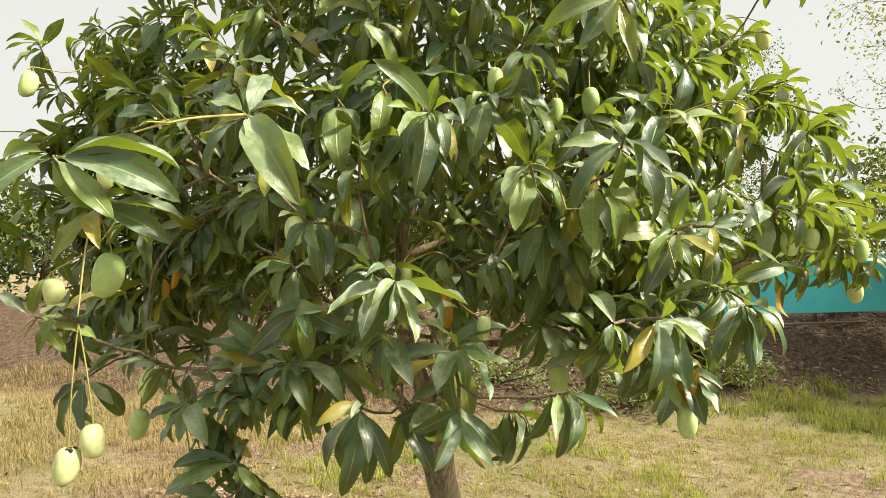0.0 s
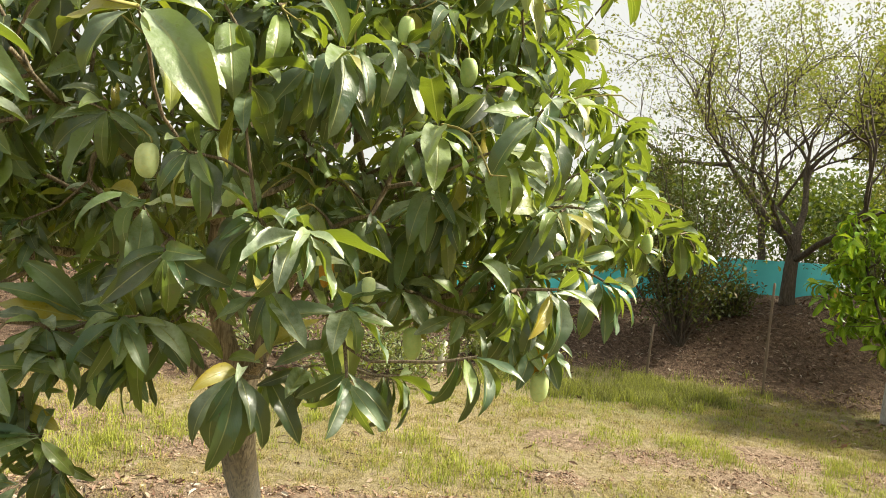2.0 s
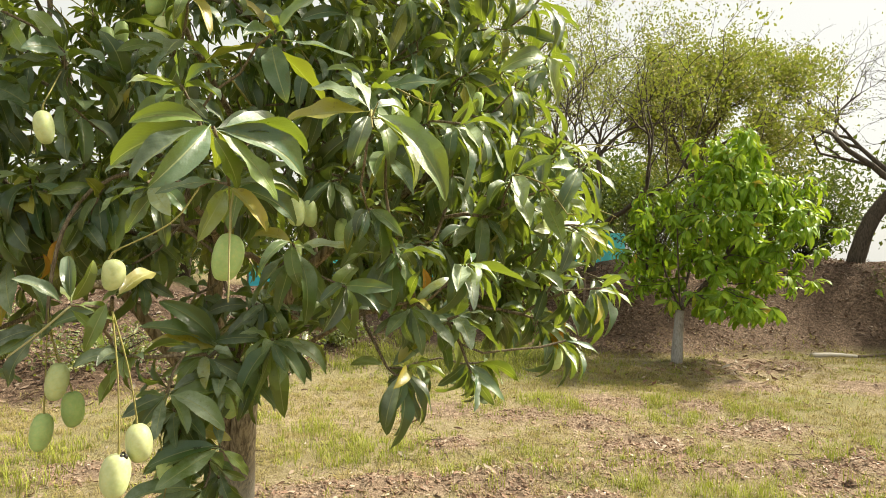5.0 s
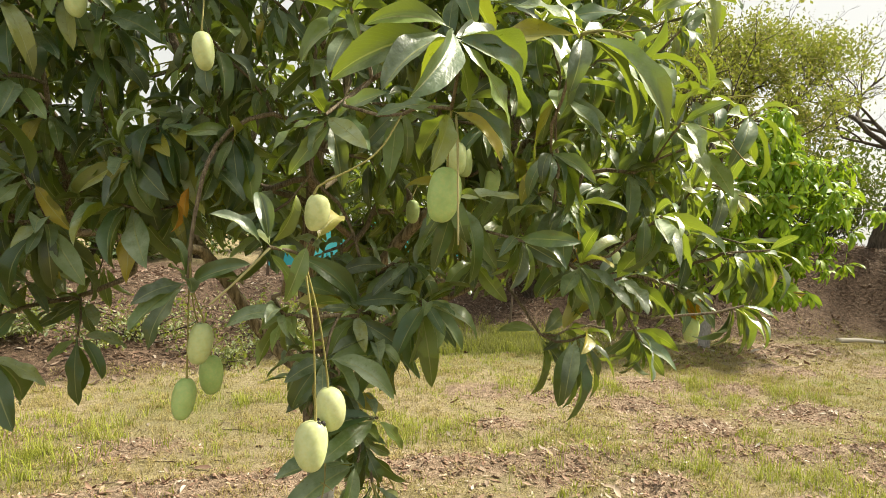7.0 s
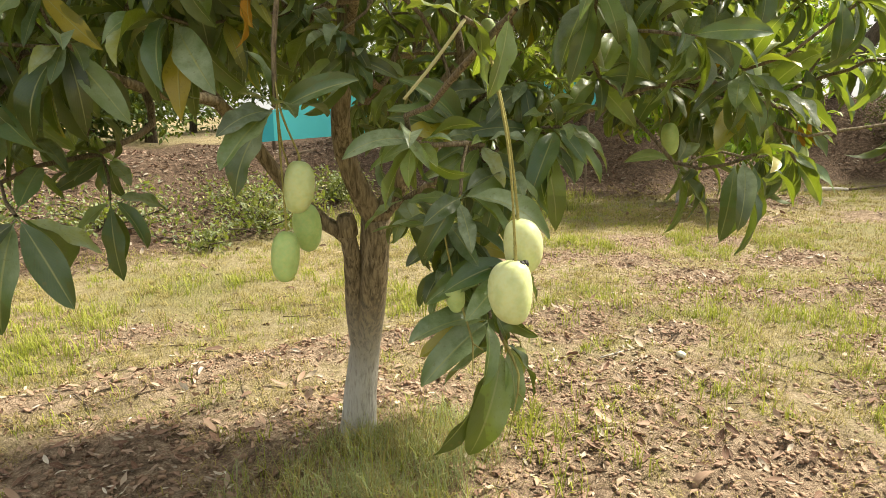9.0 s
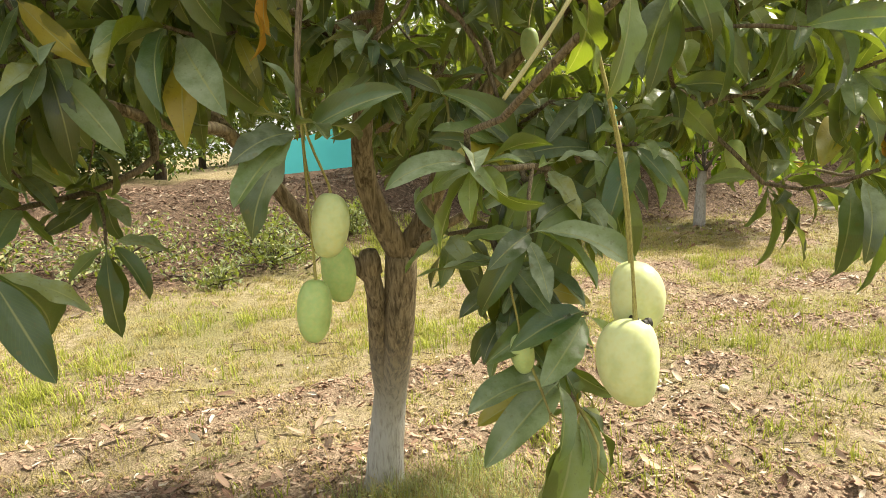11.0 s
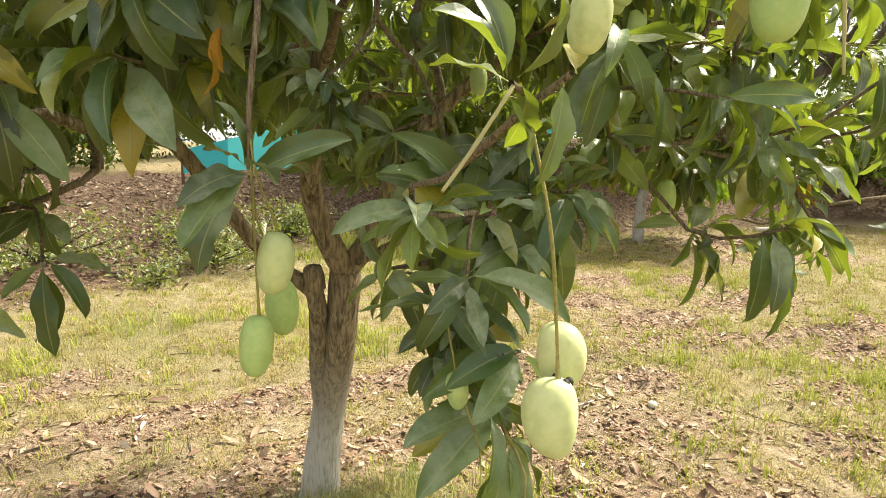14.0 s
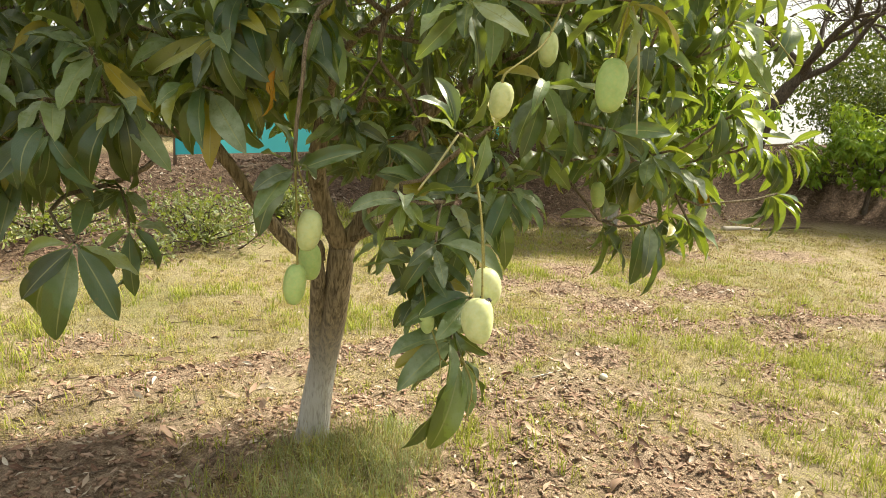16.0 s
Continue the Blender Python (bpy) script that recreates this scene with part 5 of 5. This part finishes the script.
sx, sy = scatter(33000, -3.4, 6.6, 2.0, 8.6, straw_keep, gg)
blades("dry_grass", "short dry straw-coloured grass", "grass", STRAW, sx, sy, gg, 0.066, 0.0020, 8, 1.3, 0.03)
sx, sy = scatter(9000, -8.0, -3.2, 2.5, 8.2, straw_keep, gg)
blades("dry_grass", "short dry straw-coloured grass", "grass", STRAW, sx, sy, gg, 0.06, 0.003, 7, 1.1, 0.03)
sx, sy = scatter(3600, -8.0, -1.9, 4.3, 8.4, lambda x, y: np.clip(soft_noise(x, y, 1.1, 51) * 2.4 - 0.5, 0.05, 1) * np.clip((-1.7 - x) / 1.2, 0, 1), gg)
blades("tall_grass", "taller rusty brown dry grass at the orchard's side", "grass", RUSTY, sx, sy, gg, 0.12, 0.0026, 12, 0.95, 0.06)
sx, sy = scatter(26000, 5.0, 13.5, 2.0, 10.5, straw_keep, gg)
blades("dry_grass", "short dry straw-coloured grass", "grass", STRAW, sx, sy, gg, 0.06, 0.0034, 6, 1.2, 0.034)
sx, sy = scatter(24000, -2.6, 7.0, 1.8, 8.6, green_keep, gg)
blades("green_grass", "sparse yellow-green grass tufts", "grass", GREEN, sx, sy, gg, 0.06, 0.0024, 11, 0.75, 0.024)
sx, sy = scatter(14000, 1.0, 13.0, 4.0, 12.0, green_keep, gg)
blades("green_grass", "sparse yellow-green grass tufts", "grass", GREEN, sx, sy, gg, 0.075, 0.0034, 7, 0.7, 0.03)
sx, sy = scatter(2600, -2.6, 6.0, 1.9, 7.0, lambda x, y: np.clip(soft_noise(x, y, 1.4, 41) * 3.2 - 1.5, 0, 1) * (1 - zones(x, y)[0] * 0.8) * (1 - zones(x, y)[2]), gg)
blades("grass_clumps", "yellow-green grass clumps in the dry turf", "grass", GREEN, sx, sy, gg, 0.125, 0.0026, 22, 0.85, 0.045)
sx, sy = scatter(1000, 1.7, 5.2, 1.6, 4.0, lambda x, y: np.clip(soft_noise(x, y, 2.2, 61) * 2.6 - 0.8, 0.05, 1) * (1 - zones(x, y)[0] * 0.7) * np.exp(-(((x - 3.6) / 1.5)**2 + ((y - 2.6) / 0.9)**2)), gg)
blades("grass_clumps", "green grass clumps in the moister turf", "grass", GREEN, sx, sy, gg, 0.10, 0.0026, 20, 0.9, 0.05)
for slope_material, many, slope_label in ((GREEN, 2600, "yellow-green grass on the bank's lower slope"), (SLOPE_GREEN, 3600, "dark green weedy grass on the bank's lower slope")):
    sx, sy = scatter(many, 1.8, 6.8, 8.0, 11.8, lambda x, y: np.exp(-(((x - 4.1) / 1.9)**2 + ((y - 9.7) / 1.05)**2)**2) * np.clip(soft_noise(x, y, 2.4, 71) * 2 - 0.3, 0.1, 1), gg)
    blades("slope_grass", slope_label, "grass", slope_material, sx, sy, gg, 0.15, 0.004, 14, 0.7, 0.05)
for tuft_material, many, tuft_label in ((WEED, 150, "tangled grey-green grass round the trunk's foot"), (STRAW, 100, "dry straw tangle round the trunk's foot"), (GREEN, 60, "yellow-green grass blades round the trunk's foot")):
    ta = gg.uniform(0, 6.28, many)
    tr = 0.40 * gg.uniform(0.05, 1, many) ** 0.7 * (1 + 0.35 * np.sin(3 * ta))
    blades("grass_tuft", tuft_label, "grass", tuft_material, 0.02 + tr * np.cos(ta) * 1.25, 3.2 + tr * np.sin(ta) * 0.9, gg, 0.14, 0.0014, 15, 0.9, 0.045)

dead_shapes = leaf_set(5, 4, 2, (-1.0, 1.4), (0.24, 0.36), 8)


def fallen(name, label, count, x0, x1, y0, y1, keep, size, g, material=LITTER):
    x, y = scatter(count, x0, x1, y0, y1, keep, g)
    n = len(x)
    a = g.uniform(0, 6.28, n)
    pile = Pile()
    lay(pile, dead_shapes, np.stack([x, y, height(x, y) + 0.008], -1), np.stack([np.cos(a), np.sin(a), g.normal(0.04, 0.10, n)], -1), unit(g.normal(0, 0.35, (n, 3)) + (0, 0, 1)), size * g.uniform(0.5, 1.25, n), g.integers(0, 5, n))
    return tagged(new(name, pile.mesh(name, material)), label, "leaf litter", kind="stuff")


fallen("leaf_litter", "dry brown and pale mango leaves on bare soil", 8500, -2.4, 5.5, 2.0, 5.6, lambda x, y: zones(x, y)[0] * 0.8 + 0.05, 0.07, gg)
fallen("leaf_chips", "small broken pale leaf bits on the soil and straw", 17000, -2.6, 6.0, 2.0, 6.4, lambda x, y: np.clip(zones(x, y)[0] * 0.85 + 0.12 * soft_noise(x, y, 3.0, 31), 0, 1), 0.034, gg)
fallen("bank_litter", "brown fallen leaves covering the bank", 56000, -5, 17.5, 3.5, 14, lambda x, y: zones(x, y)[2] * 0.75 + 0.02, 0.10, gg, DARK_LITTER)
fallen("tree_litter", "reddish dry leaves under the young mango tree", 1500, 5.5, 10.5, 6.6, 9.2, lambda x, y: np.exp(-(((x - 8.2) / 1.6)**2 + ((y - 7.7) / 0.6)**2)), 0.14, gg)


def clods(name, label, count, keep, size, g, box=(-2.6, 8.0, 2.0, 6.6)):
    x, y = scatter(count, *box, keep, g)
    n = len(x)
    cube = np.array([(-1, -1, -1), (1, -1, -1), (1, 1, -1), (-1, 1, -1), (-1, -1, 1), (1, -1, 1), (1, 1, 1), (-1, 1, 1)], float) * 0.5
    f = np.array([(0, 3, 2, 1), (4, 5, 6, 7), (0, 1, 5, 4), (1, 2, 6, 5), (2, 3, 7, 6), (3, 0, 4, 7)])
    s = size * g.uniform(0.3, 1.0, n) ** 1.6
    v = cube[None] * g.uniform(0.55, 1.2, (n, 8, 1)) * s[:, None, None]
    a = g.uniform(0, 6.28, n)
    c, t = np.cos(a), np.sin(a)
    m = np.zeros((n, 3, 3))
    m[:, 0, 0], m[:, 0, 1], m[:, 1, 0], m[:, 1, 1], m[:, 2, 2] = c, -t, t, c, 0.6
    v = np.einsum("nij,nvj->nvi", m, v) + np.stack([x, y, height(x, y) + s * 0.15], -1)[:, None]
    faces = (f[None] + (np.arange(n) * 8)[:, None, None]).reshape(-1, 4)
    return tagged(new(name, mesh_of(name, v.reshape(-1, 3), faces, None, True, CLOD)), label, "soil clods", kind="stuff")


clods("soil_clods", "broken dry brown soil clods", 42000, lambda x, y: zones(x, y)[0] ** 1.3, 0.023, gg)


def dry_twigs(count, g):
    pile = Pile()
    for _ in range(count):
        x, y = g.uniform(-2, 5), g.uniform(2.2, 6.5)
        a, long = g.uniform(0, 6.28), g.uniform(0.08, 0.3)
        pts = [np.array((x + math.cos(a) * k * long + g.normal(0, 0.012), y + math.sin(a) * k * long + g.normal(0, 0.012), 0)) for k in (0, 0.5, 1)]
        pts = [p + (0, 0, z_at(p[0], p[1]) + 0.008) for p in pts]
        line = smooth_line(pts, 0.04)
        pile.add(*tube(line, np.linspace(0.0042, 0.002, len(line)), 5, 0.1, capped=False))
    return tagged(new("dry_twig_scatter", pile.mesh("dry_twig_scatter", OLD_WOOD)), "thin dry twigs scattered on the orchard floor", "twigs", kind="stuff")


dry_twigs(130, gg)


DEAD_MESHES = [mesh_of("fallen_leaf", v, f, u, True, LITTER) for v, f, u in dead_shapes]


def single_leaf(place, turn, size, n, label="large pale curled mango leaf lying on the soil"):
    x, y = place
    ob = new("fallen_leaf", DEAD_MESHES[n % 5])
    ob.matrix_basis = pose(x, y, z_at(x, y) + 0.012, 4, 6, turn) @ Matrix.Scale(size, 4)
    return tagged(ob, label, "leaf", "fallen leaves")


for n, (x, y, turn, size) in enumerate([(1.08, 3.12, 40, 0.13), (1.70, 2.69, 120, 0.14), (1.83, 2.65, 75, 0.13), (1.57, 3.28, 95, 0.14), (1.14, 2.63, 80, 0.14), (0.50, 3.64, 150, 0.13), (-0.52, 4.02, 20, 0.13), (-0.61, 4.06, 60, 0.12), (-0.85, 4.75, 100, 0.13), (0.90, 2.98, 10, 0.12), (0.30, 3.25, 70, 0.12), (-0.10, 4.35, 45, 0.12)]):
    single_leaf((x, y), turn, size, n)
for n in range(70):
    single_leaf((gg.uniform(-1.0, 2.3), gg.uniform(2.5, 4.4)), gg.uniform(0, 360), gg.uniform(0.06, 0.115), n, "dry brown mango leaf lying on the dug soil")


def lump(name, place, size, material, label, category, seed):
    g = np.random.default_rng(seed)
    bm = bmesh.new()
    bmesh.ops.create_icosphere(bm, subdivisions=2, radius=1.0)
    for v in bm.verts:
        v.co = Vector((v.co.x * size[0], v.co.y * size[1], v.co.z * size[2])) * (1 + 0.12 * g.normal())
    me = bpy.data.meshes.new(name)
    bm.to_mesh(me)
    bm.free()
    me.polygons.foreach_set("use_smooth", np.full(len(me.polygons), True))
    me.materials.append(material)
    ob = new(name, me)
    ob.location = (place[0], place[1], z_at(*place) + size[2] * 0.6)
    return tagged(ob, label, category)


lump("stone", (2.05, 3.60), (0.032, 0.026, 0.02), PALE_STONE, "small pale rounded stone in the grass", "stone", 4)


def log(name, a, b, r, material, label, bow=0.02):
    pa, pb = np.array((*a, z_at(*a) + r * 0.7)), np.array((*b, z_at(*b) + r * 0.7))
    line = smooth_line([pa, (pa + pb) / 2 + (0, 0, bow), pb], 0.08)
    return tagged(new(name, mesh_of(name, *tube(line, np.linspace(r, r * 0.7, len(line)), 8, 0.08), material=material)), label, "wood")


log("pale_log", (10.75, 8.35), (11.75, 8.15), 0.045, PALE_WOOD, "bleached pale stick lying at the foot of the bank")
log("thin_stick", (1.66, 3.86), (2.18, 3.86), 0.006, PALE_WOOD, "thin pale dry stick lying on the turf", 0.004)
log("fallen_branch", (11.8, 8.15), (13.6, 8.0), 0.03, OLD_WOOD, "dark fallen branch beside the pale stick")
log("fallen_branch", (2.2, 12.42), (4.7, 12.86), 0.026, OLD_WOOD, "weathered branch lying along the top of the bank")


def stake(place, tall, r, material, label, name="stake"):
    x, y = place
    z = z_at(x, y)
    line = smooth_line([(x, y, z - 0.1), (x + 0.02, y, z + tall / 2), (x + 0.05, y, z + tall)], 0.2)
    return tagged(new(name, mesh_of(name, *tube(line, np.linspace(r, r * 0.8, len(line)), 8, 0.05), material=material)), label, "stake")


stake((6.6, 9.75), 1.75, 0.022, OLD_WOOD, "thin upright wooden stake at the foot of the bank")
stake((5.1, 10.55), 0.9, 0.022, OLD_WOOD, "thin pale sapling trunk on the bank", "sapling_trunk")
stake((1.6, 9.75), 0.42, 0.05, PALE_STONE, "short whitewashed trunk stub at the bank's foot", "trunk_stub")
